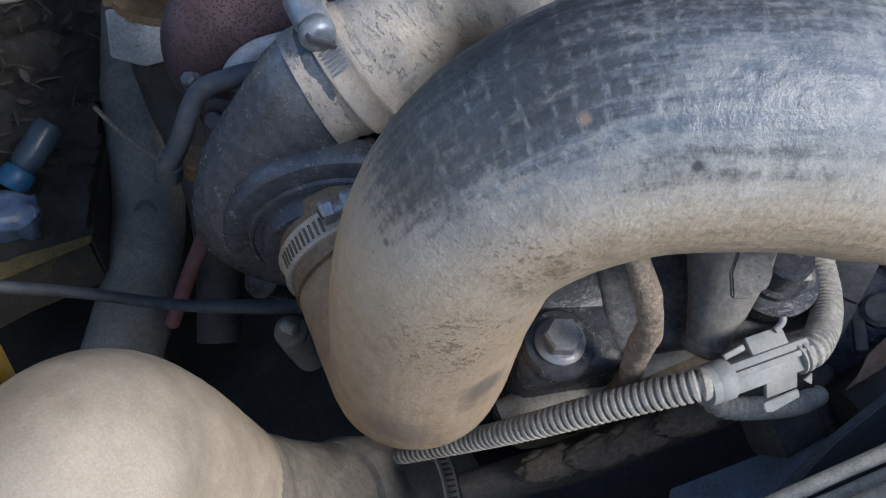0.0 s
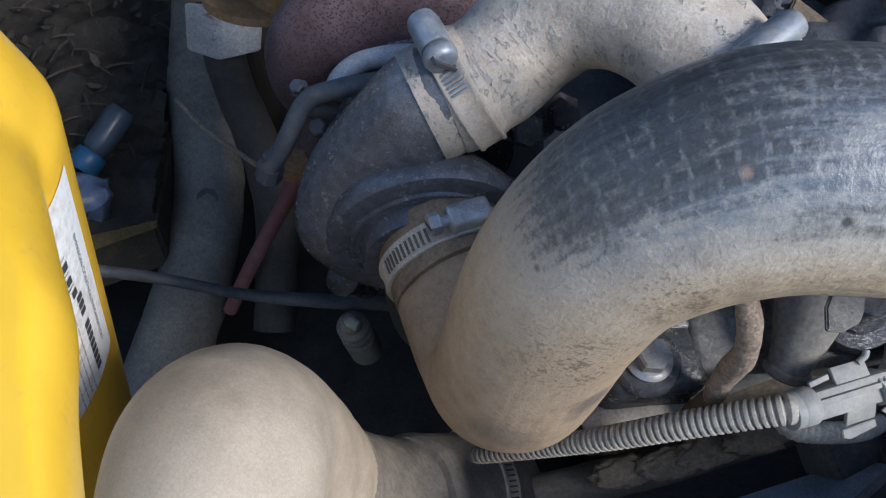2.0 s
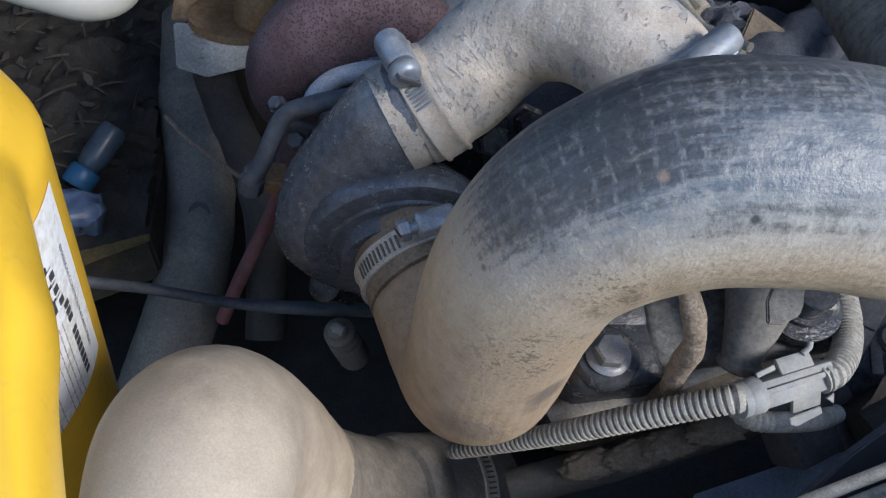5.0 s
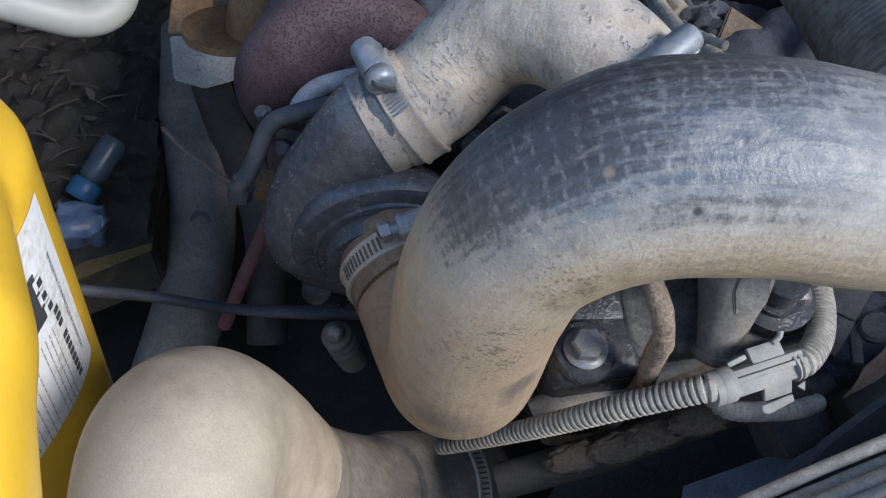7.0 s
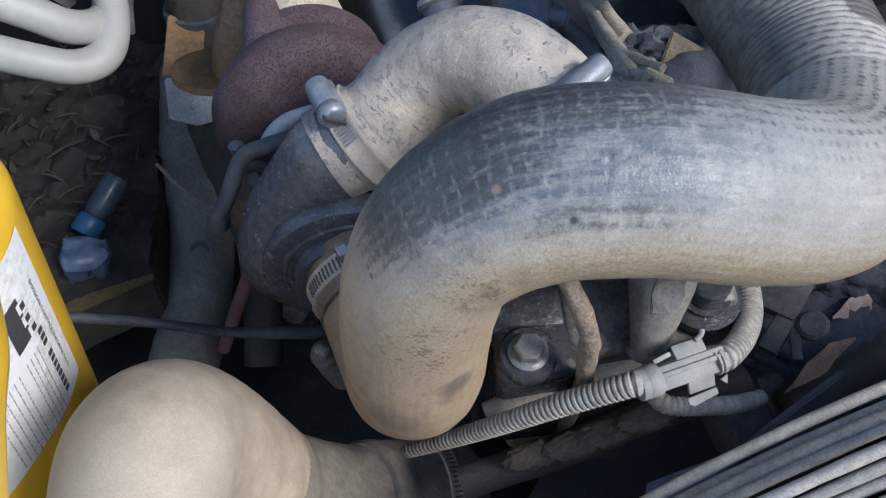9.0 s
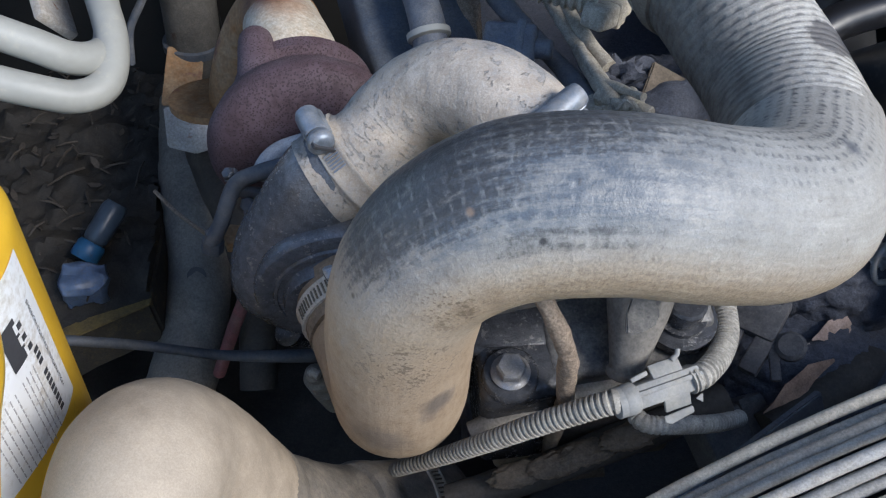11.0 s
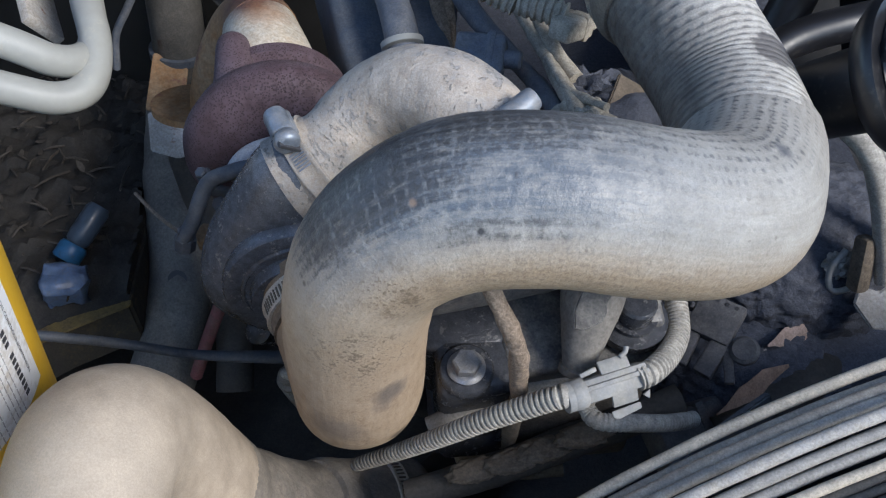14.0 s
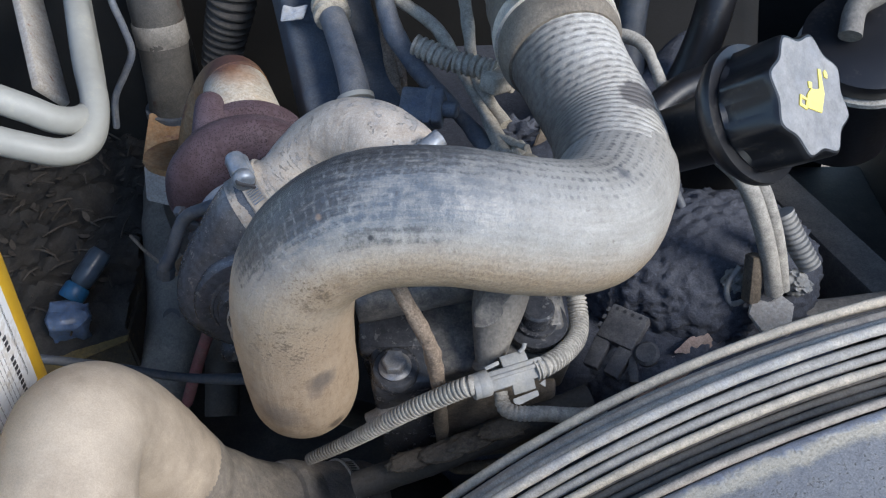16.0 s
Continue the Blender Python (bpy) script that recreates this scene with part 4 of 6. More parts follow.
hm = place((-0.268, 0.566, 1.022), (0.30, -0.62, 0.72), (1, 0.2, -0.2))
part("plate", plate([(0, 0), (0.026, -0.006), (0.060, 0.006), (0.060, 0.042), (0.030, 0.040), (-0.004, 0.038)], 0.004, hm, 0.0012), M_PALEP, hs)
part("upper_plate", plate([(-0.006, 0.040), (0.030, 0.042), (0.034, 0.095), (0.0, 0.098)], 0.004, hm, 0.0012), M_RUSTY, hs, "dark red rusted upper edge")
thing("corrugated_pipe", tube([(-0.192, 0.68, 1.120, 0.019), (-0.174, 0.68, 1.166, 0.022), (-0.160, 0.68, 1.200, 0.024), (-0.146, 0.69, 1.26, 0.025)], 36, 0.0015, wave=lambda s: 0.0022 * math.sin(s * 2 * math.pi / 0.009)), M_BLACK, "dark corrugated air pipe behind the turbine", "pipe")

# ---- head, bolts and bracket under the intake hose ----
BAX = V(0.04, -0.22, 0.97).normalized()
eng = root("cylinder_head_end", (0.09, 0.25, 1.0), "oily black cast cylinder head end with bolted bosses", "engine")
bp = V(0.055, 0.1985, 1.1735)
RH = pose(0, 0, 0, 24, 0, 10)
part("bolt_pad", box((0.044, 0.046, 0.11), Matrix.Translation(bp - BAX * 0.0585 + V(0.004, 0.012, 0)) @ place((0, 0, 0), BAX, (1, 0.15, 0)), 0.007, 3), M_CASTG, eng)
part("bolt_seat", lathe([(0.0150, -0.008), (0.0145, -0.004), (0.0135, -0.003)], bp, BAX, 40), M_CASTG, eng)
part("head_wall", box((0.050, 0.060, 0.11), pose(0.050, 0.262, 1.132, 24, 0, 6), 0.004, 3), M_CASTG, eng, "oily black wall of the head")
part("cover", box((0.092, 0.066, 0.070), Matrix.Translation((0.114, 0.249, 1.146)) @ RH, 0.0045, 3), M_CASTD, eng, "grey speckled cast cover")
part("cover_step", box((0.028, 0.030, 0.020), Matrix.Translation((0.1435, 0.236, 1.180)) @ RH, 0.004, 3), M_CASTD, eng)
part("lower_casting", box((0.112, 0.050, 0.085), pose(0.098, 0.243, 1.085, 6, 0, 8), 0.006, 3), M_MUDD, eng, "mud-browned lower casting")
part("horn", tube([(0.1125, 0.198, 1.169, 0.0080), (0.1135, 0.202, 1.176, 0.0092), (0.1155, 0.209, 1.188, 0.0122), (0.1185, 0.220, 1.199, 0.0160), (0.122, 0.234, 1.206, 0.0175)], 32, 0.002), M_GREYM, eng, "brown-grey dusty horn")
part("horn_collar", lathe([(0.0088, -0.0025), (0.0100, -0.0015), (0.0100, 0.0015), (0.0088, 0.0025)], (0.1127, 0.199, 1.171), (0.2, 0.5, 0.85), 32), M_GREYM, eng)
part("rocker_cover_edge", tube([(0.030, 0.225, 1.205, 0.016), (0.075, 0.240, 1.205, 0.018), (0.125, 0.262, 1.200, 0.018)], 24, 0.005, rough=0.0015), M_CASTD, eng)
bolt = part("bolt", lathe([(0.0098, -0.003), (0.0102, -0.0024), (0.0102, -0.0014), (0.0086, -0.0002), (0.0076, 0.0002)], bp, BAX, 40), M_BOLT, eng, "dull zinc flange bolt")
part("hex_head", lathe([(0.0075, 0.0), (0.0077, 0.0005), (0.0077, 0.0060), (0.0066, 0.0070)], bp, BAX, 6), M_BOLT, bolt, angle=25)
b2 = V(0.143, 0.226, 1.187)
bolt2 = part("bolt", lathe([(0.019, -0.012), (0.019, -0.006), (0.013, -0.005), (0.013, -0.002)], b2, BAX, 36), M_CASTG, eng, "dusty dark bolt on a round boss")
part("hex_head", lathe([(0.0100, -0.002), (0.0102, 0.0), (0.0102, 0.010), (0.0088, 0.0115)], b2, BAX, 20), M_CASTG, bolt2, angle=35)
ear = V(0.106, 0.186, 1.2215)
ex2 = V(0.026, 0.020, 0.002).normalized()
en = V(-0.12, -0.62, 0.77)
en = (en - ex2 * en.dot(ex2)).normalized()
pm = Matrix((ex2, en.cross(ex2), en)).transposed().to_4x4()
pm.translation = ear
brk = root("bracket", (0.118, 0.205, 1.17), "dusty grey sheet bracket with a pointed ear", "bracket")
part("ear", plate([(-0.001, -0.001), (0.004, 0.006), (0.014, 0.012), (0.030, 0.016), (0.030, 0.004), (0.021, 0.001), (0.0175, -0.003), (0.013, -0.0055), (0.004, -0.0045)], 0.0022, pm, 0.0006), M_CASTD, brk)

thin = root("thin_hose", (0.075, 0.19, 1.12), "thin rubber hose caked in tan mud", "hose")
part("upper_run", tube([(0.048, 0.214, 1.262, 0.0044), (0.058, 0.198, 1.256, 0.0044), (0.0687, 0.183, 1.2472, 0.0046), (0.0800, 0.1803, 1.2134, 0.0047), (0.0818, 0.1855, 1.1878, 0.0047), (0.0819, 0.1880, 1.1640, 0.0046)], 24, 0.0012, rough=0.0016), M_MUDH, thin)
part("lower_run", tube([(0.0819, 0.1880, 1.1640, 0.0046), (0.0805, 0.197, 1.128, 0.0046), (0.0790, 0.206, 1.095, 0.0046), (0.080, 0.2125, 1.055, 0.0046), (0.090, 0.216, 1.040, 0.0046), (0.115, 0.218, 1.040, 0.0046)], 20, 0.003, rough=0.0010), M_MUDD, thin)


# ---- wiring under the hose ----
def conduit(points, pitch=0.0032, amp=0.0009, seg=20):
    return tube(points, seg, pitch / 5, wave=lambda s: amp * (1 if (s / pitch) % 1 < 0.55 else -0.6))


har = root("wiring_harness", (0.09, 0.17, 1.13), "dusty grey corrugated wiring conduit with a plastic plug", "wiring")
CON = [(-0.012, 0.1920, 1.083, 0.0030), (-0.0062, 0.1892, 1.0904, 0.0034), (0.0207, 0.1840, 1.1146, 0.0041), (0.0441, 0.1781, 1.1393, 0.0046), (0.0672, 0.1747, 1.1606, 0.0050), (0.0993, 0.1724, 1.1835, 0.0051), (0.1060, 0.1732, 1.1840, 0.0051)]
part("conduit", conduit(CON, 0.0030, 0.0010), M_COND, har)
part("conduit", conduit([(0.1400, 0.1850, 1.1840, 0.0058), (0.1480, 0.1900, 1.1835, 0.0058), (0.1600, 0.2070, 1.1760, 0.0058), (0.1690, 0.2290, 1.1680, 0.0058), (0.1702, 0.2510, 1.1710, 0.0058), (0.1650, 0.2740, 1.1980, 0.0058)], 0.0030, 0.0007), M_COND, har)
part("branch", conduit([(0.1195, 0.2030, 1.142, 0.0044), (0.1215, 0.1960, 1.1370, 0.0048), (0.1280, 0.1905, 1.1370, 0.0048), (0.1461, 0.1930, 1.1330, 0.0048), (0.1687, 0.2050, 1.1160, 0.0048), (0.188, 0.220, 1.098, 0.0048)], 0.003, 0.0003), M_COND, har)
pa, pb = V(0.1065, 0.1735, 1.1835), V(0.1455, 0.1895, 1.1835)
ud = (pb - pa).normalized()
nn = V(0.0, -0.66, 0.75)
nn = (nn - ud * nn.dot(ud)).normalized()
cm = Matrix((ud, nn.cross(ud), nn)).transposed().to_4x4()
cm.translation = (pa + pb) / 2
cm = cm @ Matrix.Scale(0.72, 4)
plug = part("plug", box((0.050, 0.0165, 0.015), cm @ pose(0.003, 0, 0), 0.0022, 2), M_CONN, har, "grey plastic plug")
part("ridge", box((0.048, 0.0035, 0.003), cm @ pose(0.004, 0.002, 0.0080), 0.0008), M_CONN, plug)
part("collar", lathe([(0.0070, -0.004), (0.0078, -0.003), (0.0078, 0.003), (0.0070, 0.004)], cm @ V(-0.024, 0, 0), ud, 24), M_CONN, plug)
part("collar", lathe([(0.0068, -0.0025), (0.0076, -0.002), (0.0076, 0.002), (0.0068, 0.0025)], cm @ V(-0.0305, 0, 0), ud, 24), M_CONN, plug)
part("latch", box((0.022, 0.010, 0.003), cm @ pose(0.006, 0.0120, 0.003, -18, 0, 0), 0.0008), M_CONN, plug)
part("hook", tube([tuple(cm @ V(0.012, 0.0160, 0.004)) + (0.0013,), tuple(cm @ V(0.0165, 0.0185, 0.005)) + (0.0013,), tuple(cm @ V(0.0180, 0.0215, 0.005)) + (0.0014,)], 10, 0.001), M_CONN, plug)
part("finger", box((0.013, 0.0035, 0.003), cm @ pose(-0.013, 0.0120, 0.002, 0, 0, 8), 0.001), M_CONN, plug)
part("latch", box((0.019, 0.011, 0.003), cm @ pose(0.007, -0.0105, 0.004, 22, 0, 0), 0.0008), M_CONN, plug)
part("tab", plate([(0, 0), (0.022, 0.001), (0.022, -0.0035), (0.004, -0.006), (0.0, -0.004)], 0.0022, cm @ pose(-0.004, -0.0185, -0.001), 0.0005), M_CONN, plug)
part("tip", plate([(0, 0), (0.006, 0.002), (0.004, -0.004)], 0.002, cm @ pose(0.020, -0.013, 0.003), 0.0003), M_CONN, plug)

part("rod", tube([(0.035, 0.190, 1.124, 0.0085), (0.0532, 0.1964, 1.130, 0.0085), (0.1157, 0.2185, 1.1483, 0.0085), (0.150, 0.232, 1.156, 0.0085)], 24, 0.004, rough=0.0006), M_GREYD, eng, "dusty grey tube across the head")

# ---- engine block with caked mud ----
ob = root("lower_rail", (0.09, 0.19, 1.05), "dark rail under the wiring with mud lying on it", "rail")
part("rail", tube([(0.02, 0.180, 1.070, 0.010), (0.067, 0.190, 1.083, 0.010), (0.122, 0.207, 1.096, 0.010), (0.18, 0.228, 1.105, 0.010)], 24, 0.004, rough=0.001), M_BLACK, ob)
for k, (x, y, z) in enumerate(((0.060, 0.185, 1.093), (0.082, 0.190, 1.0965), (0.100, 0.196, 1.100), (0.122, 0.202, 1.106))):
    part("mud_cake", lump((0.034, 0.016, 0.007), pose(x, y, z, 0, 0, 18), 0.22, 3.5, 4, k * 1.7), M_MUDD, ob, "dried mud cake", angle=180)

blk = root("engine_block", (0.2, 0.5, 0.72), "dark engine block caked with dried mud", "engine")
part("block", box((0.36, 0.55, 0.34), pose(0.20, 0.55, 0.90), 0.02), M_MUD, blk)
part("crust", lump((0.20, 0.16, 0.12), pose(0.285, 0.385, 1.075, 0, 0, 20), 0.05, 11.0, 6, 1.3), M_MUD, blk, "lumpy dried mud crust", angle=180)
part("crust", lump((0.16, 0.20, 0.10), pose(0.19, 0.47, 1.10, 0, 0, 40), 0.05, 11.0, 6, 4.1), M_MUD, blk, "lumpy dried mud crust", angle=180)
part("crust", lump((0.15, 0.12, 0.10), pose(0.245, 0.30, 1.035, 0, 0, 0), 0.05, 11.0, 6, 7.7), M_MUD, blk, "lumpy dried mud crust", angle=180)
part("rail", tube([(0.14, 0.40, 1.165, 0.020), (0.22, 0.47, 1.165, 0.020), (0.30, 0.60, 1.165, 0.020)], 20, 0.004, rough=0.004), M_MUD, blk)
cb = root("plug_box", (0.20, 0.27, 1.09), "flat black plastic plug housing dulled by dust", "connector")
ux = V(0.020, -0.014, 0.001).normalized()
uy = V(0.023, 0.039, 0.020)
uy = (uy - ux * uy.dot(ux)).normalized()
m = Matrix((ux, uy, ux.cross(uy))).transposed().to_4x4()
m.translation = V(0.2020, 0.2715, 1.1160)
part("body", box((0.029, 0.028, 0.010), m @ pose(0, 0.010, 0), 0.002), M_PLAST, cb)
for i in range(2):
    part("prong", box((0.0115, 0.026, 0.008), m @ pose(-0.0085 + 0.0175 * i, -0.013, -0.001, 0, 0, 3 - 6 * i), 0.0015), M_PLAST, cb)
for i in range(4):
    part("hole", lathe([(0.0013, 0.0), (0.0013, 0.0006)], m @ V(-0.0095 + 0.0062 * i, 0.0205, 0.0048), ux.cross(uy), 10), M_INK, cb, "dark hole")
for i in range(3):
    part("tooth", box((0.003, 0.004, 0.006), m @ pose(-0.0155, 0.018 - 0.0065 * i, 0.001), 0.0006), M_PLAST, cb)
part("wheel", lathe([(0.004, -0.004), (0.0085, -0.003), (0.0090, 0.002), (0.0070, 0.004), (0.003, 0.0035)], m @ V(0.0240, -0.001, 0.001), ux.cross(uy), 28), M_PLAST, cb)
part("arm", box((0.006, 0.022, 0.005), m @ pose(0.0200, -0.014, 0.0, 0, 0, 30), 0.0012), M_PLAST, cb)
ob = root("plug_lower", (0.19, 0.22, 1.06), "dark dusty plug under the conduit", "connector")
m = pose(0.196, 0.240, 1.050, 35, 0, 30)
part("body", box((0.05, 0.035, 0.03), m, 0.004), M_PLAST, ob)
part("rib", box((0.006, 0.038, 0.033), m @ pose(0.008, 0, 0), 0.001), M_PLAST, ob)


def leaf(at, rot, size, mat, label, wide=1.0):
    bm = bmesh.new()
    bmesh.ops.create_grid(bm, x_segments=8, y_segments=6, size=0.5)
    for v in bm.verts:
        w = 1 - (2 * v.co.x) ** 2 * 0.9
        v.co.y *= max(0.04, w) * (0.30 + 0.26 * v.co.x) * (1 + 0.5 * noise.noise(v.co * 9))
        v.co.z = 0.18 * v.co.x ** 2 - 0.5 * v.co.y ** 2 + 0.06 * noise.noise(v.co * 5)
    bmesh.ops.scale(bm, vec=(size, size * wide, size), verts=bm.verts)
    r = bmesh.ops.extrude_face_region(bm, geom=bm.faces[:])
    bmesh.ops.translate(bm, vec=(0, 0, -0.0005), verts=[g for g in r["geom"] if isinstance(g, bmesh.types.BMVert)])
    bmesh.ops.recalc_face_normals(bm, faces=bm.faces)
    bmesh.ops.transform(bm, matrix=pose(*at, *rot), verts=bm.verts)
    return thing("dry_leaf", bm, mat, label, "leaf", "dry leaves")


leaf((0.2695, 0.2985, 1.0840), (42, 10, 32), 0.054, M_LEAF, "curled pinkish dry leaf lying on the mud")
leaf((0.229, 0.248, 1.091), (48, 10, 41), 0.074, M_LEAFB, "narrow brown dry leaf lying on the mud", 0.55)
thing("pebble", lump((0.007, 0.005, 0.005), pose(0.2475, 0.287, 1.079), 0.3, 3.0, 3, 6.0), M_PALEP, "tiny pale pebble lying on the mud", "pebble")

# ---- fan guard, fan and shroud ----
GN = V(0.2831, -0.9590, 0.0123).normalized()
GC = V(0.3385, 0.1912, 0.7986)
GM = place(GC, GN, (0, 0, 1))
gd = root("fan_guard", (GC.x, GC.y, 0.36), "weathered steel fan guard, a cage of stacked rings", "fan guard")
RINGS = [(-0.0031, 0.4290, 0.0029, M_GUARD), (0.0104, 0.4337, 0.0034, M_GUARDR), (0.0040, 0.4265, 0.0030, M_GUARDB), (0.0165, 0.4362, 0.0024, M_GUARDB), (0.0264, 0.4448, 0.0029, M_SILVER), (0.0303, 0.4389, 0.0026, M_GUARDB), (0.0335, 0.4335, 0.0026, M_GUARDB), (0.0410, 0.4349, 0.0024, M_GUARD),
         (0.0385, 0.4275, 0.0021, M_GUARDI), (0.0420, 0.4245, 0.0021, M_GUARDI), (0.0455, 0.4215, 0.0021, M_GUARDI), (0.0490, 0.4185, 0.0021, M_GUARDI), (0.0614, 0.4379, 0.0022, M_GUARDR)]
for i, (off, r, thick, mat) in enumerate(RINGS):
    pts = [tuple(GM @ V(r * math.cos(a), r * math.sin(a), off + 0.0005 * math.sin(3 * a + i))) + (thick,) for a in np.linspace(0, 2 * math.pi, 161)]
    part("ring", tube(pts, 10, 0.008, per=1, cap=False, rough=0.0003), mat, gd)
for a in (-40, -90, -140, 170, 120, 230):
    p1, p2 = (GM @ V(0.4165 * math.cos(radians(a)), 0.4165 * math.sin(radians(a)), o) for o in (-0.004, 0.062))
    part("stay", tube([(*p1, 0.004), (*p2, 0.004)], 8, 0.01), M_GUARD, gd)
fan = root("fan", GC - GN * 0.05, "dark blue-grey engine fan inside its guard", "fan")
FM = place(GC - GN * 0.03, GN, (0, 0, 1))
part("hub", lathe([(0.08, -0.03), (0.09, -0.02), (0.09, 0.02), (0.07, 0.03)], GC - GN * 0.03, GN, 40), M_BLACK, fan)
for k in range(8):
    bm = plate([(0.07, -0.03), (0.20, -0.055), (0.34, -0.075), (0.362, -0.02), (0.362, 0.055), (0.28, 0.06), (0.15, 0.04), (0.07, 0.03)], 0.004, FM @ pose(0, 0, 0, 0, 0, 45 * k + 29) @ pose(0, 0, 0, 20, 0, 0), 0.001)
    part("blade", bm, M_BLUEG, fan)
bm = bmesh.new()
f = bm.faces.new([bm.verts.new(q) for q in ((0.1356, 0.2108, 1.010), (0.1950, 0.2330, 1.016), (0.2500, 0.2500, 1.014), (0.2600, 0.1850, 1.000), (0.1900, 0.1700, 1.000), (0.1260, 0.1600, 0.996))])
r = bmesh.ops.extrude_face_region(bm, geom=[f])
bmesh.ops.translate(bm, vec=(0, 0, -0.004), verts=[g for g in r["geom"] if isinstance(g, bmesh.types.BMVert)])
bmesh.ops.recalc_face_normals(bm, faces=bm.faces)
part("blade_tip", bm, M_BLADE, fan, "curled blade tip, coloured with blue sky reflection")
sh = root("radiator_shroud", (GC.x, GC.y - 0.12, 0.36), "chipped blue-grey painted steel radiator shroud", "shroud")
part("collar", lathe([(0.4290, 0.0640), (0.4320, 0.0626), (0.4350, 0.0632), (0.4364, 0.0650), (0.4368, 0.0680), (0.4350, 0.162), (0.4300, 0.164), (0.4280, 0.160)], GC, GN, 160), M_SHROUD, sh)
bm = bmesh.new()
ring_in = [bm.verts.new(GM @ V(0.432 * math.cos(a), 0.432 * math.sin(a), 0.162)) for a in np.linspace(0, 2 * math.pi, 97)[:-1]]
ring_out = [bm.verts.new(GM @ V(*(V(math.cos(a), math.sin(a), 0) * (0.47 / max(abs(math.cos(a)), abs(math.sin(a))))).xy, 0.162)) for a in np.linspace(0, 2 * math.pi, 97)[:-1]]
for k in range(96):
    bm.faces.new((ring_in[k], ring_in[(k + 1) % 96], ring_out[(k + 1) % 96], ring_out[k]))
r = bmesh.ops.extrude_face_region(bm, geom=bm.faces[:])
bmesh.ops.translate(bm, vec=GN * 0.004, verts=[g for g in r["geom"] if isinstance(g, bmesh.types.BMVert)])
bmesh.ops.recalc_face_normals(bm, faces=bm.faces)
part("face_plate", bm, M_SHROUD, sh)

# ---- oil filler ----
CF, CBASE = V(0.291, 0.268, 1.316), V(0.263, 0.290, 1.288)
CA = (CF - CBASE).normalized()
CB = CF - CA * 0.040
fil = root("oil_filler", CB - CA * 0.08, "black plastic oil filler neck with its scalloped cap", "oil filler")
part("neck", tube([(*(CB - CA * 0.10 + V(-0.012, 0.01, -0.012)), 0.020), (*(CB - CA * 0.05), 0.021), (*(CB - CA * 0.006), 0.023)], 32, 0.005), M_CAPD, fil)
part("skirt", lathe([(0.026, -0.012), (0.036, -0.009), (0.0415, -0.002), (0.0425, 0.002), (0.0415, 0.005), (0.036, 0.006)], CB, CA, 64), M_CAPD, fil)
cap = part("cap", lathe([(0.034, 0.004), (0.0355, 0.007), (-0.0375, 0.009), (-0.0375, 0.036), (-0.0372, 0.0386), (-0.0364, 0.0398), (-0.0355, 0.0400), (0.020, 0.0398), (0.004, 0.0396)], CB, CA, 180, lobes=8, depth=0.0050), M_CAPD, fil, "scalloped cap with a yellow oil can mark")
part("top", lathe([(-0.0352, 0.0396), (-0.0350, 0.0402), (0.020, 0.0402), (0.004, 0.0401)], CB, CA, 180, lobes=8, depth=0.0050), M_CAPTOP, cap, "dusted top of the cap, greyed further for sky light")
cm = place(CB + CA * 0.0402, CA, (0.86, 0.35, -0.2))
IC = Matrix.Translation(cm.translation) @ frame_of(CA, (1.0, 0.0, -0.25)).to_4x4() @ pose(0.002, 0.001, 0, 0, 0, 14) @ Matrix.Scale(1.35, 4)
for nm, outline in (("can", [(-0.006, -0.0065), (0.0035, -0.0075), (0.0070, 0.0010), (0.0062, 0.0115), (0.0045, 0.0115), (0.0040, 0.0030), (0.0010, 0.0020), (-0.0020, 0.0022), (-0.0055, -0.0010)]),
                    ("handle", [(-0.0115, -0.0060), (-0.0065, -0.0075), (-0.0055, -0.0030), (-0.0062, -0.0028), (-0.0072, -0.0058), (-0.0100, -0.0050), (-0.0092, -0.0028), (-0.0060, -0.0036), (-0.0058, -0.0024), (-0.0100, -0.0012)]),
                    ("spout", [(-0.0035, 0.0022), (-0.0015, 0.0022), (-0.0010, 0.0048), (-0.0035, 0.0050)]),
                    ("drop", [(0.0085, 0.0085), (0.0105, 0.0080), (0.0110, 0.0100), (0.0095, 0.0118), (0.0082, 0.0105)])):
    part("mark", plate(outline, 0.0006, IC, 0.0001), M_ICON, cap, "yellow oil can mark")

# ---- yellow cover with its label ----
YBODY = [(-0.25, 0.062), (-0.22, 0.060), (-0.19, 0.060), (-0.182, 0.062), (-0.177, 0.068), (-0.174, 0.078), (-0.171, 0.090), (-0.167, 0.105), (-0.162, 0.120), (-0.158, 0.135), (-0.155, 0.150), (-0.154, 0.165), (-0.156, 0.180), (-0.161, 0.195), (-0.170, 0.210), (-0.185, 0.221), (-0.205, 0.226), (-0.25, 0.228)]
YLID = [(-0.25, 0.035), (-0.20, 0.033), (-0.13, 0.033), (-0.096, 0.035), (-0.090, 0.040), (-0.089, 0.047), (-0.095, 0.060), (-0.105, 0.083), (-0.113, 0.105), (-0.125, 0.126), (-0.137, 0.147), (-0.148, 0.165), (-0.153, 0.180), (-0.160, 0.195), (-0.170, 0.210), (-0.184, 0.221), (-0.205, 0.226), (-0.25, 0.228)]
yb, yt = spline(YBODY, 6), spline(YLID, 6)


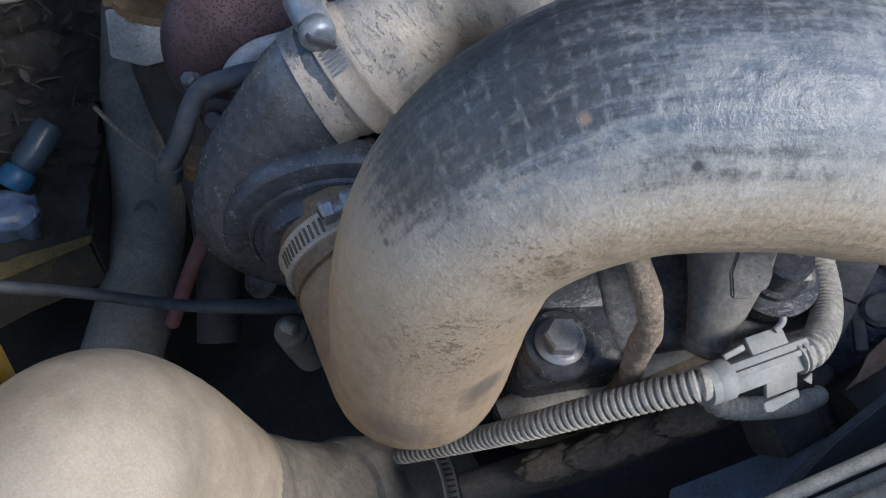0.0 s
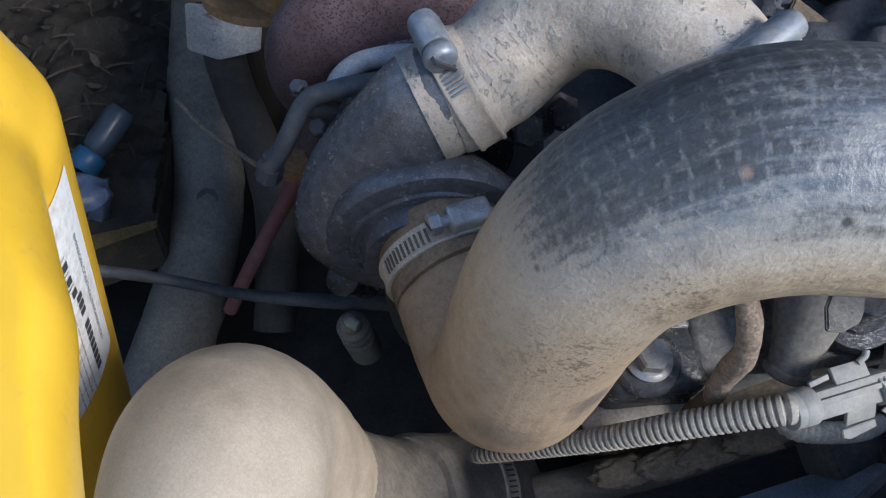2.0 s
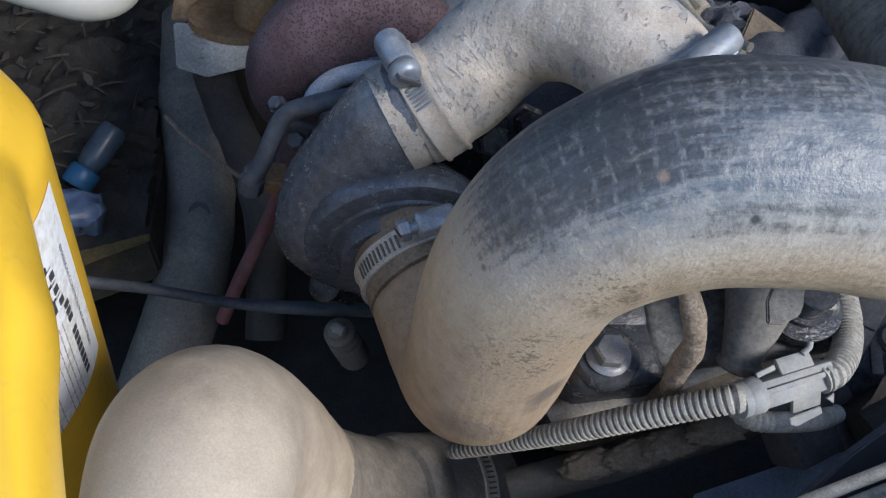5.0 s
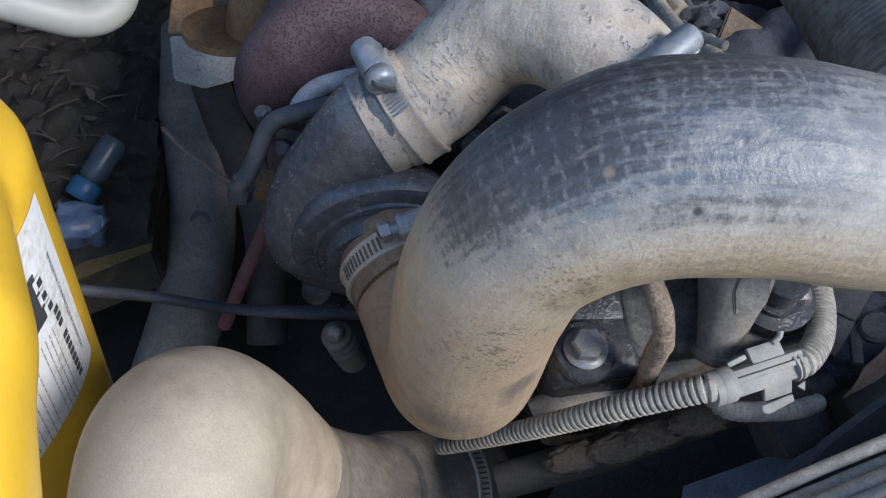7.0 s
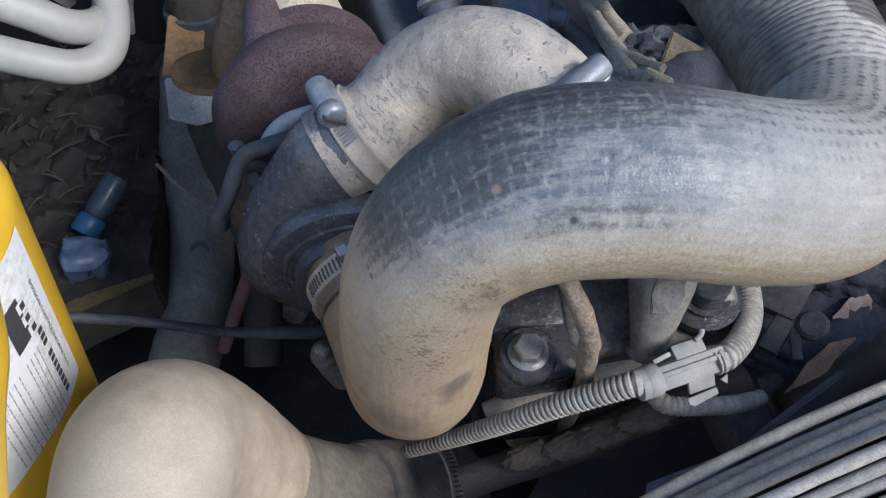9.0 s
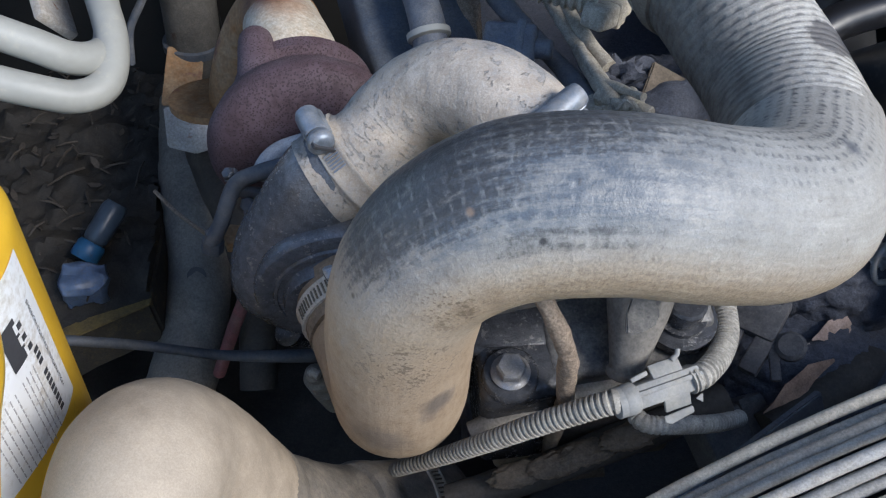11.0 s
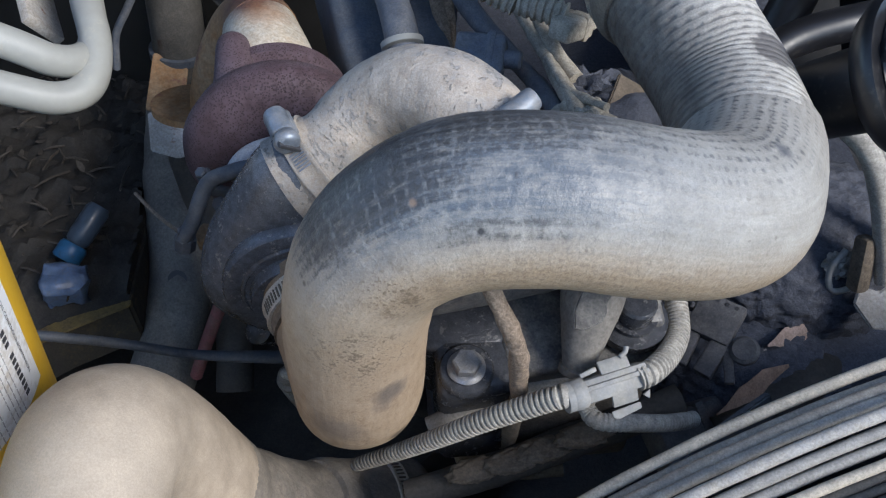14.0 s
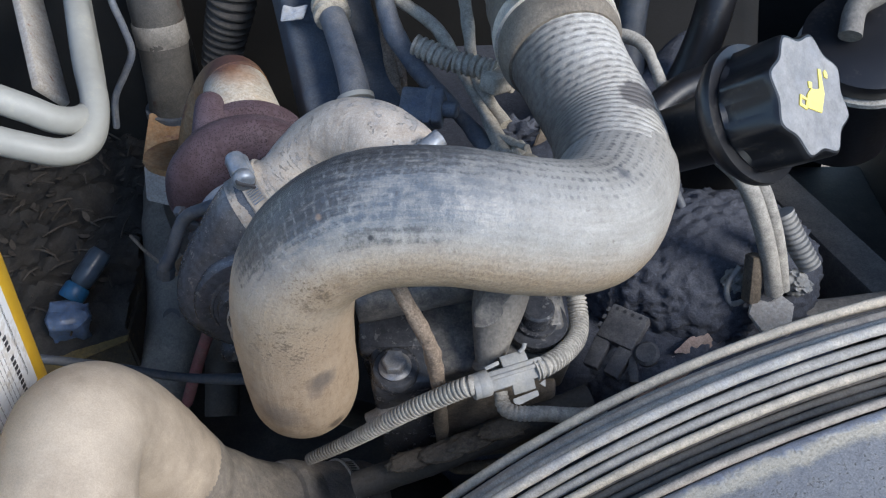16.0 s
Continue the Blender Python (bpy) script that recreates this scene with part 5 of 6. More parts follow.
def yel(i, z, lift=0.0):
    """The point of the cover at index i of its outline, at height z; the side leans out as it rises and rolls over into the lid."""
    i0 = min(int(i), len(yb) - 2)
    f = i - i0
    side = yb[i0] * (1 - f) + yb[i0 + 1] * f + np.array((0.15, -0.04)) * (min(z, 1.292) - 1.25)
    lid = yt[i0] * (1 - f) + yt[i0 + 1] * f
    w = min(1.0, max(0.0, (z - 1.286) / 0.020))
    w = w * w * (3 - 2 * w)
    p = side * (1 - w) + lid * w
    far = min(1.0, max(0.0, (lid[1] - 0.105) / 0.075))
    start = 1.313 - 0.022 * far
    x = min(1.0, max(0.0, (z - start) / (1.327 - start)))
    soft = 0.008 + 0.016 * far
    mid = np.array((-0.215, 0.115))
    p = p + (mid - p) / np.linalg.norm(mid - p) * soft * (1 - math.sqrt(1 - x * x))
    t2 = yb[i0 + 1] - yb[i0]
    t2 = t2 / np.linalg.norm(t2)
    return V(p[0] + t2[1] * lift, p[1] - t2[0] * lift, z)


ZS = [0.74, 1.0, 1.1, 1.16, 1.2, 1.24, 1.26, 1.27, 1.277, 1.284, 1.288, 1.292, 1.296, 1.300, 1.304, 1.308, 1.313] + [1.313 + 0.014 * math.sin(radians(q)) for q in (15, 30, 45, 58, 70, 80, 90)]
bm = bmesh.new()
grid = [[bm.verts.new(yel(i, z)) for i in range(len(yb))] for z in ZS]
for p, q in zip(grid, grid[1:]):
    for k in range(len(yb)):
        bm.faces.new((p[k], p[(k + 1) % len(yb)], q[(k + 1) % len(yb)], q[k]))
bm.faces.new(grid[-1])
bm.faces.new(list(reversed(grid[0])))
bmesh.ops.recalc_face_normals(bm, faces=bm.faces)
yc = root("engine_cover", (-0.28, 0.14, 0.74), "yellow painted rounded engine cover with a white label", "cover")
part("shell", bm, M_YEL, yc, angle=60)


def patch(i0, i1, z0, z1, lift, n=10, cut=0.0):
    """A thin printed patch on the cover's side; cut slants its upper edge."""
    bm = bmesh.new()
    i0, i1 = i0 + 3, i1 + 3
    rows = [[bm.verts.new(yel(i0 + (i1 - i0) * p / n, z0 + (z1 - cut * (1 - p / n) - z0) * q / n, lift)) for p in range(n + 1)] for q in range(n + 1)]
    for q in range(n):
        for p in range(n):
            bm.faces.new((rows[q][p], rows[q][p + 1], rows[q + 1][p + 1], rows[q + 1][p]))
    r = bmesh.ops.extrude_face_region(bm, geom=bm.faces[:])
    for g in r["geom"]:
        if isinstance(g, bmesh.types.BMVert):
            g.co += V(0.0001, -0.00005, 0)
    bmesh.ops.recalc_face_normals(bm, faces=bm.faces)
    return bm


lab = part("label", patch(38, 69.0, 1.178, 1.284, 0.0005, 20), M_LABEL, yc, "white printed sticker")
part("logo_block", patch(56.0, 60.5, 1.2385, 1.2640, 0.0010), M_INK, lab)
for q in ((59.5, 61.7, 1.2550, 1.2610), (59.5, 61.7, 1.2470, 1.2530), (59.9, 62.1, 1.2390, 1.2450)):
    part("logo_stroke", patch(*q, 0.0014, 4), M_LABEL, lab)
    part("logo_stroke", patch(q[0] + 0.7, q[1] - 0.3, q[2] + 0.0012, q[3] - 0.0012, 0.0018, 4), M_INK, lab)
for k in range(12):
    if k != 3:
        z0 = 1.2360 - k * 0.0043
        part("letter_bar", patch(61.8, 63.2, z0 - 0.0029, z0, 0.0010, 3), M_INK, lab, "dark printed bar")
for i, c0 in enumerate((60.0, 58.8, 57.6, 56.4, 54.0, 52.6, 51.2, 49.8, 48.4, 47.0)):
    z = 1.2300
    rl = random.Random(i)
    while z > 1.1800:
        l = rl.uniform(0.002, 0.006)
        part("print_bar", patch(c0, c0 + 0.24, z - l, z, 0.0009, 2), M_PRINT, lab)
        z -= l + 0.0012
txt = bpy.data.curves.new("words", "FONT")
txt.body, txt.size = "EMISSION CONTROL INFORMATION", 1.0
wob = new("words", txt)
dg = bpy.context.evaluated_depsgraph_get()
me = bpy.data.meshes.new_from_object(wob.evaluated_get(dg))
bpy.data.objects.remove(wob)
bm = bmesh.new()
bm.from_mesh(me)
span = max(v.co.x for v in bm.verts)
for v in bm.verts:
    v.co = yel(68.2 + 1.15 * v.co.y, 1.2600 - 0.066 * v.co.x / span, 0.0010)
part("heading", bm, M_INK, lab, "black heading EMISSION CONTROL INFORMATION", smooth=False)

# ---- left of the bay ----
ob = root("frame_pipe", (-0.28, 0.5, 0.72), "grey dusty frame tube with a drilled hole", "frame tube")
part("tube", tube([(-0.300, 0.72, 0.965, 0.034), (-0.293, 0.648, 0.925, 0.034), (-0.282, 0.597, 0.900, 0.033), (-0.272, 0.545, 0.868, 0.033), (-0.272, 0.48, 0.835, 0.034), (-0.284, 0.41, 0.80, 0.036), (-0.31, 0.32, 0.74, 0.038)], 32, 0.005, rough=0.0012), M_GREYM, ob)
part("hole", lathe([(0.0098, 0.0), (0.0098, 0.0025)], (-0.2640, 0.5205, 0.8872), (0.286, -0.638, 0.715), 20), M_INK, ob, "dark drilled hole")
thing("second_pipe", tube([(-0.262, 0.64, 1.02, 0.018), (-0.243, 0.585, 0.985, 0.018), (-0.205, 0.52, 0.955, 0.018), (-0.185, 0.47, 0.92, 0.018), (-0.18, 0.40, 0.86, 0.018)], 24, 0.005, rough=0.001), M_BLACK, "dark dusty pipe beside the frame tube", "pipe")
thing("cable", tube([(-0.42, 0.275, 1.12, 0.0040), (-0.2709, 0.3064, 1.0574, 0.0040), (-0.2229, 0.3282, 1.0216, 0.0040), (-0.1728, 0.3440, 0.9887, 0.0042), (-0.1201, 0.3548, 0.9734, 0.0055), (-0.07, 0.37, 0.955, 0.0055)], 14, 0.005), M_OIL, "dark control cable crossing the bay", "cable")
thing("red_hose", tube([(-0.145, 0.414, 1.042, 0.0062), (-0.1550, 0.4190, 1.0146, 0.0062), (-0.1727, 0.4300, 0.9702, 0.0062), (-0.1971, 0.4230, 0.9189, 0.0062), (-0.222, 0.416, 0.862, 0.0062)], 16, 0.006), M_RED, "faded red rubber hose under the turbocharger", "hose")
thing("twig", tube([(-0.2452, 0.4713, 1.0509, 0.0018), (-0.2182, 0.4453, 1.0488, 0.0018), (-0.1602, 0.3759, 1.0866, 0.0016)], 8, 0.004), M_MUDH, "dry brown stem hanging in the bay", "twig")
ob = root("sensor", (-0.10, 0.35, 0.92), "small pale metal fitting with ringed neck", "sensor")
sd = V(-0.1, -0.3, 1).normalized()
part("body", lathe([(0.013, -0.05), (0.013, -0.012), (0.011, -0.010), (0.011, -0.006), (0.0125, -0.005), (0.0125, 0.0), (0.010, 0.001), (0.010, 0.006), (0.012, 0.007), (0.012, 0.012), (0.008, 0.014), (0.008, 0.022), (0.005, 0.025)], (-0.100, 0.352, 0.942), sd, 24), M_GREYM, ob)
part("tip", tube([(-0.1025, 0.344, 0.966, 0.004), (-0.100, 0.338, 0.974, 0.0042), (-0.094, 0.335, 0.974, 0.004)], 12, 0.002), M_COND, ob)
thing("lower_fitting", lathe([(0.009, -0.03), (0.009, 0.0), (0.0105, 0.001), (0.0105, 0.006), (0.008, 0.008), (0.004, 0.008)], (-0.092, 0.300, 1.075), (-0.3, -0.5, 0.8), 28), M_CASTG, "dark drain fitting under the compressor", "fitting")
thing("oil_drain", tube([(-0.06, 0.33, 1.12, 0.016), (-0.062, 0.345, 1.02, 0.015), (-0.05, 0.37, 0.92, 0.015), (0.0, 0.42, 0.82, 0.015)], 24, 0.006), M_BLACK, "black drain hose below the turbocharger", "hose")
thing("lower_hose", tube([(0.008, 0.2215, 0.972, 0.0325), (0.03, 0.24, 0.950, 0.032), (0.05, 0.30, 0.90, 0.032), (0.06, 0.38, 0.85, 0.032)], 36, 0.005), M_BLACK, "dark pipe that the elbow hose joins", "pipe")

# littered shelf
sv = [(-0.64, 0.26), (-0.42, 0.37), (-0.351, 0.430), (-0.292, 0.468), (-0.305, 0.56), (-0.335, 0.70), (-0.36, 0.98), (-0.64, 0.98)]


def inside(x, y, poly):
    hit = False
    for (x0, y0), (x1, y1) in zip(poly, poly[1:] + poly[:1]):
        if (y0 > y) != (y1 > y) and x < x0 + (y - y0) * (x1 - x0) / (y1 - y0):
            hit = not hit
    return hit


shf = root("shelf", (-0.45, 0.6, 0.84), "yellow painted chassis shelf littered with dirt", "shelf")
part("tray", plate(sv, 0.06, pose(0, 0, 0.850), 0.003), M_TRAY, shf)
part("lip", plate([(-0.42, 0.362), (-0.351, 0.422), (-0.290, 0.4625), (-0.291, 0.471), (-0.355, 0.442), (-0.42, 0.388)], 0.0025, pose(0, 0, 0.9085), 0.0008), M_OCHRE, shf, "worn yellow painted edge")
bm = bmesh.new()
for i in range(90):
    for j in range(90):
        bm.verts.new((-0.64 + i * 0.0045, 0.30 + j * 0.0077, 0))
bm.verts.ensure_lookup_table()
for v in bm.verts:
    edge = min(1.0, max(0.0, ((v.co.y - 0.43) * 0.86 - (v.co.x + 0.351) * 0.5) / 0.05)) if v.co.x > -0.42 else min(1.0, max(0.0, (v.co.y - 0.40) / 0.05))
    v.co.z = 0.9085 + edge * (0.016 + 0.03 * max(0, v.co.y - 0.55) + 0.016 * noise.fractal(v.co * 22, 0.7, 2.0, 5))
for i in range(89):
    for j in range(89):
        k = i * 90 + j
        if all(inside(bm.verts[q].co.x, bm.verts[q].co.y, sv) for q in (k, k + 90, k + 91, k + 1)):
            bm.faces.new((bm.verts[k], bm.verts[k + 90], bm.verts[k + 91], bm.verts[k + 1]))
bmesh.ops.delete(bm, geom=[v for v in bm.verts if not v.link_faces], context="VERTS")
thing("dirt", bm, M_DIRT, "dark soil and leaf litter on the shelf", "dirt", kind="stuff")
rnd = random.Random(4)
bm = bmesh.new()
for i in range(260):
    x, y = rnd.uniform(-0.60, -0.30), rnd.uniform(0.47, 0.86)
    if not inside(x + 0.02, y, sv):
        continue
    z = 0.925 + 0.03 * max(0, y - 0.55) + rnd.uniform(0, 0.010)
    a, l = rnd.uniform(0, 6.28), rnd.uniform(0.012, 0.05)
    d = V(math.cos(a), math.sin(a), rnd.uniform(-0.2, 0.25)) * l
    if rnd.random() < 0.45:
        p = V(x, y, z)
        tube([(*p, 0.0013), (*(p + d * 0.5 + V(0, 0, 0.003)), 0.0015), (*(p + d), 0.0009)], 5, 0.01, bm=bm, per=3)
    else:
        s = rnd.uniform(0.004, 0.012)
        m = pose(x, y, z + 0.003, rnd.uniform(-35, 35), rnd.uniform(-35, 35), rnd.uniform(0, 360))
        vs = [bm.verts.new(m @ V(s * u, s * w, s * 0.25 * (u * u))) for u, w in ((-0.7, 0), (-0.2, -0.3), (0.4, -0.25), (0.8, 0.05), (0.3, 0.3), (-0.3, 0.28))]
        bm.faces.new(vs)
thing("leaf_litter", bm, M_TWIG, "dry twigs and leaf scraps over the shelf", "litter", kind="stuff")
ob = root("bottle", (-0.349, 0.513, 0.935), "small cloudy plastic bottle with a blue cap", "bottle")
bd = V(0.45, 0.75, 0.45).normalized()
part("body", lathe([(0.008, 0.0), (0.0115, 0.004), (0.0125, 0.012), (0.0125, 0.040), (0.010, 0.046)], (-0.352, 0.512, 0.945), bd, 20), M_CLEAR, ob)
part("cap", lathe([(0.0125, -0.018), (0.0140, -0.016), (0.0140, -0.002), (0.012, 0.001)], (-0.352, 0.512, 0.945), bd, 24), M_BLUE, ob, "bright blue cap")
bm = box((0.040, 0.030, 0.045), pose(-0.345, 0.462, 0.940, 25, 15, 20), 0.006, 3)
bmesh.ops.subdivide_edges(bm, edges=bm.edges[:], cuts=2, use_grid_fill=True)
for v in bm.verts:
    v.co += V(noise.noise(v.co * 90), noise.noise(v.co * 90 + V(5, 0, 0)), noise.noise(v.co * 90 + V(0, 7, 0))) * 0.006
thing("wrapper", bm, M_WRAPPER, "crumpled blue and white plastic wrapper", "wrapper")
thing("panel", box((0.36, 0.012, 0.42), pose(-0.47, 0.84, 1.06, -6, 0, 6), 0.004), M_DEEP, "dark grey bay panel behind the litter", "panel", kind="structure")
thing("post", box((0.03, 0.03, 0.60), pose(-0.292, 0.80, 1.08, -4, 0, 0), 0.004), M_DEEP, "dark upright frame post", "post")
s0, s1 = V(-0.331, 0.573, 1.150), V(-0.425, 0.760, 1.205)
thing("strut", box((0.010, 0.040, (s1 - s0).length), Matrix.Translation((s0 + s1) / 2) @ frame_of(s1 - s0, (0.7, 0.0, 0.7)).to_4x4() @ pose(0, 0, 0, 0, 0, 20), 0.002), M_PALEP, "pale painted metal strut beside the pipes", "strut")


def steel_line(points, label):
    return thing("steel_line", tube(points, 28, 0.004), M_WHITEP, label, "pipe", "bent silver pipes")


steel_line([(-0.44, 0.40, 1.262, 0.0125), (-0.345, 0.424, 1.212, 0.0125), (-0.288, 0.436, 1.182, 0.0125), (-0.262, 0.449, 1.166, 0.0125), (-0.247, 0.470, 1.165, 0.0125), (-0.250, 0.505, 1.180, 0.0125), (-0.275, 0.562, 1.199, 0.0125), (-0.316, 0.667, 1.233, 0.0125), (-0.36, 0.78, 1.27, 0.0125)], "bent silver-white pipe, the lower of a pair")
steel_line([(-0.44, 0.42, 1.290, 0.0125), (-0.345, 0.446, 1.243, 0.0125), (-0.288, 0.457, 1.208, 0.0125), (-0.267, 0.467, 1.188, 0.0125), (-0.256, 0.488, 1.176, 0.0125), (-0.262, 0.525, 1.170, 0.0120), (-0.285, 0.585, 1.182, 0.0120), (-0.328, 0.69, 1.215, 0.0120), (-0.37, 0.80, 1.25, 0.0120)], "bent silver-white pipe, the upper of a pair")
thing("bent_rod", tube([(-0.256, 0.62, 1.262, 0.0036), (-0.250, 0.60, 1.237, 0.0036), (-0.247, 0.60, 1.208, 0.0036), (-0.247, 0.60, 1.182, 0.0036), (-0.261, 0.60, 1.159, 0.0036), (-0.281, 0.60, 1.130, 0.0036), (-0.291, 0.60, 1.095, 0.0036)], 12, 0.005), M_PIPE, "thin blue-grey bent rod", "rod")

# ---- behind the turbocharger ----
ob = root("egr_cooler", (-0.02, 0.6, 1.1), "blue-grey painted cooler box", "cooler")
A, B = V(-0.085, 0.72, 1.245), V(0.000, 0.455, 1.150)
ad = (A - B).normalized()
cm = Matrix.Translation((A + B) / 2) @ frame_of(ad, (0.3, -0.6, 0.7)).to_4x4()
part("body", box((0.060, 0.085, 0.30), cm, 0.008, 3), M_BLUEG, ob)
part("seam", box((0.064, 0.004, 0.302), cm @ pose(0, 0.0, 0), 0.001), M_BLUEG, ob)
part("bracket", plate([(0, 0), (0.02, 0.004), (0.024, 0.018), (0.012, 0.014), (0.002, 0.016)], 0.003, place((-0.075, 0.545, 1.235), (0.2, -0.6, 0.75), (1, 0, 0)), 0.0008), M_CLAMP, ob, "bright steel bracket")
ob = root("coolant_pipe", (0.0, 0.47, 1.2), "blue-grey pipe with pale collars on the cooler", "pipe")
part("pipe", tube([(-0.060, 0.63, 1.262, 0.0118), (-0.026, 0.54, 1.240, 0.0118), (-0.009, 0.491, 1.226, 0.0118), (0.000, 0.462, 1.215, 0.0125), (0.004, 0.445, 1.195, 0.0125)], 28, 0.004), M_PIPE, ob)
part("collar", lathe([(0.0130, -0.003), (0.0155, -0.002), (0.0155, 0.002), (0.0130, 0.003)], (0.0015, 0.455, 1.209), (-0.2, 0.75, 0.65), 28), M_WHITEP, ob, "pale collar")
for k, q in enumerate(((-0.0275, 0.545, 1.2412), (-0.031, 0.556, 1.2440))):
    part("collar", lathe([(0.0135, -0.004), (0.0165, -0.003), (0.0165, 0.003), (0.0135, 0.004)], q, (-0.36, 0.9, 0.25), 28), M_WIRE, ob, "dusty collar")


def loom(points, label, mat=None):
    return thing("wiring_loom", tube(points, 16, 0.0025, rough=0.0012), mat or M_WIRE, label, "wiring", "wiring looms")


loom([(-0.005, 0.560, 1.300, 0.0048), (0.0235, 0.5326, 1.2683, 0.0050), (0.0640, 0.5242, 1.2372, 0.0055), (0.0881, 0.4973, 1.2068, 0.0052), (0.1086, 0.4539, 1.1907, 0.0055), (0.1235, 0.3921, 1.1939, 0.0060), (0.126, 0.378, 1.195, 0.0062)], "tan dusty taped wiring loom")
loom([(0.020, 0.53, 1.275, 0.0085), (0.0318, 0.5071, 1.2395, 0.0085), (0.0573, 0.4899, 1.2043, 0.0075), (0.0859, 0.4626, 1.1866, 0.0065), (0.1121, 0.4165, 1.1772, 0.0070)], "blue-grey dusty wiring loom", M_PIPE)
loom([(0.085, 0.60, 1.25, 0.0055), (0.092, 0.54, 1.232, 0.0055), (0.10, 0.49, 1.205, 0.0055), (0.125, 0.44, 1.19, 0.0055)], "thin dusty wiring loom")
loom([(0.0, 0.64, 1.26, 0.006), (0.012, 0.58, 1.23, 0.006), (0.022, 0.53, 1.20, 0.006), (0.03, 0.49, 1.17, 0.006)], "dark rusty wiring loom", M_MUDH)
loom([(0.010, 0.60, 1.27, 0.004), (0.020, 0.56, 1.245, 0.004), (0.030, 0.53, 1.205, 0.004), (0.034, 0.51, 1.16, 0.004)], "thin brown wiring loom", M_MUDH)
loom([(0.105, 0.452, 1.200, 0.003), (0.117, 0.420, 1.195, 0.003), (0.130, 0.400, 1.200, 0.003), (0.140, 0.385, 1.205, 0.003)], "thin tan wire end", M_WIRE)
loom([(0.1121, 0.4165, 1.1772, 0.0078), (0.1160, 0.4060, 1.1775, 0.0082), (0.1190, 0.3960, 1.1790, 0.0082)], "dusty ribbed end of the blue loom", M_WIRE)
for k, (q, d) in enumerate((((0.066, 0.478, 1.236), (0.85, -0.35, -0.30)), ((0.100, 0.462, 1.232), (0.90, -0.30, -0.10)))):
    thing("ribbed_boot", conduit([tuple(V(q) - V(d) * 0.018) + (0.0078,), tuple(V(q)) + (0.0085,), tuple(V(q) + V(d) * 0.018) + (0.0078,)], 0.0055, 0.0010), M_WIRE, "pale tan ribbed boot on the wiring", "connector", "wiring boots")


def plug_block(at, rot, size, mat, label):
    ob = root("plug_block", at, label, "connector", "engine plugs")
    m = pose(*at, *rot)
    part("body", box(size, m, min(size) * 0.2, 3), mat, ob)
    part("collar", box((size[0] * 0.2, size[1] * 1.12, size[2] * 1.12), m @ pose(size[0] * 0.2, 0, 0), min(size) * 0.15, 2), mat, ob)
    part("nose", lathe([(size[2] * 0.38, 0), (size[2] * 0.38, size[0] * 0.3), (size[2] * 0.3, size[0] * 0.34)], m @ V(size[0] * 0.48, 0, 0), m.to_3x3() @ V(1, 0, 0), 16), mat, ob)


plug_block((0.120, 0.452, 1.224), (0, 15, 50), (0.032, 0.018, 0.016), M_WIRE, "pale dusty plug on the loom")
plug_block((0.128, 0.402, 1.190), (20, 0, -40), (0.030, 0.018, 0.014), M_WIRE, "dusty plug on the loom end")
plug_block((0.057, 0.445, 1.205), (35, 0, -10), (0.036, 0.030, 0.018), M_PIPE, "flat blue-grey plug beside the cooler")
thing("mud_clod", lump((0.024, 0.020, 0.020), pose(0.126, 0.376, 1.197), 0.4, 2.6, 4, 2.0), M_WIRE, "pale clod of mud on the wiring end", "mud")
thing("mud_clod", lump((0.05, 0.04, 0.03), pose(0.135, 0.44, 1.175), 0.6, 2.2, 4, 5.0), M_MUD, "dark clod of mud below the wiring", "mud")
thing("tan_plate", plate([(0, 0), (0.05, -0.02), (0.065, 0.03), (0.02, 0.05)], 0.004, place((0.135, 0.40, 1.165), (0.3, -0.6, 0.75), (1, 0, 0)), 0.001), M_MUDD, "mud-coloured plate beneath the intake hose", "plate")

# ---- right of the bay ----
ob = root("earth_cable", (0.31, 0.31, 1.08), "dusty grey cable with a crimped lug", "cable")
part("cable", tube([(0.266, 0.350, 1.225, 0.0065), (0.286, 0.332, 1.212, 0.0065), (0.300, 0.326, 1.185, 0.0065), (0.312, 0.322, 1.152, 0.0065), (0.3195, 0.312, 1.122, 0.0065)], 20, 0.003), M_COND, ob)
part("cable", tube([(0.275, 0.358, 1.222, 0.0055), (0.297, 0.340, 1.208, 0.0055), (0.311, 0.333, 1.180, 0.0055), (0.321, 0.328, 1.150, 0.0055), (0.327, 0.318, 1.120, 0.0055)], 20, 0.003), M_COND, ob)
part("sleeve", box((0.011, 0.012, 0.038), pose(0.3035, 0.318, 1.132, -20, 8, 20), 0.003), M_MUDD, ob, "rusty brown sleeve")
part("lug", plate([(-0.016, -0.004), (-0.006, -0.020), (0.012, -0.021), (0.017, 0.002), (0.008, 0.010), (0.0, 0.004), (-0.012, 0.008)], 0.004, place((0.3165, 0.3065, 1.112), (-0.1, -0.6, 0.8), (1, 0, 0)), 0.001), M_PALEP, ob, "pale torn foil lug")
part("strap", tube([(0.305, 0.311, 1.120, 0.0022), (0.292, 0.316, 1.108, 0.0022), (0.288, 0.322, 1.120, 0.0022), (0.296, 0.328, 1.135, 0.0022)], 10, 0.002), M_CONN, ob)
thing("spring_sleeve", conduit([(0.326, 0.352, 1.166, 0.0075), (0.334, 0.346, 1.152, 0.0075), (0.343, 0.339, 1.138, 0.0075), (0.350, 0.334, 1.128, 0.0068)], 0.0042, 0.0012), M_CONN, "small pale ribbed sleeve on a cable", "sleeve")
thing("clip", lump((0.026, 0.018, 0.018), pose(0.340, 0.330, 1.116, 20, 30, 0), 0.28, 3.0, 4, 9.0), M_CONN, "pale dusty clip beside the cable", "clip")
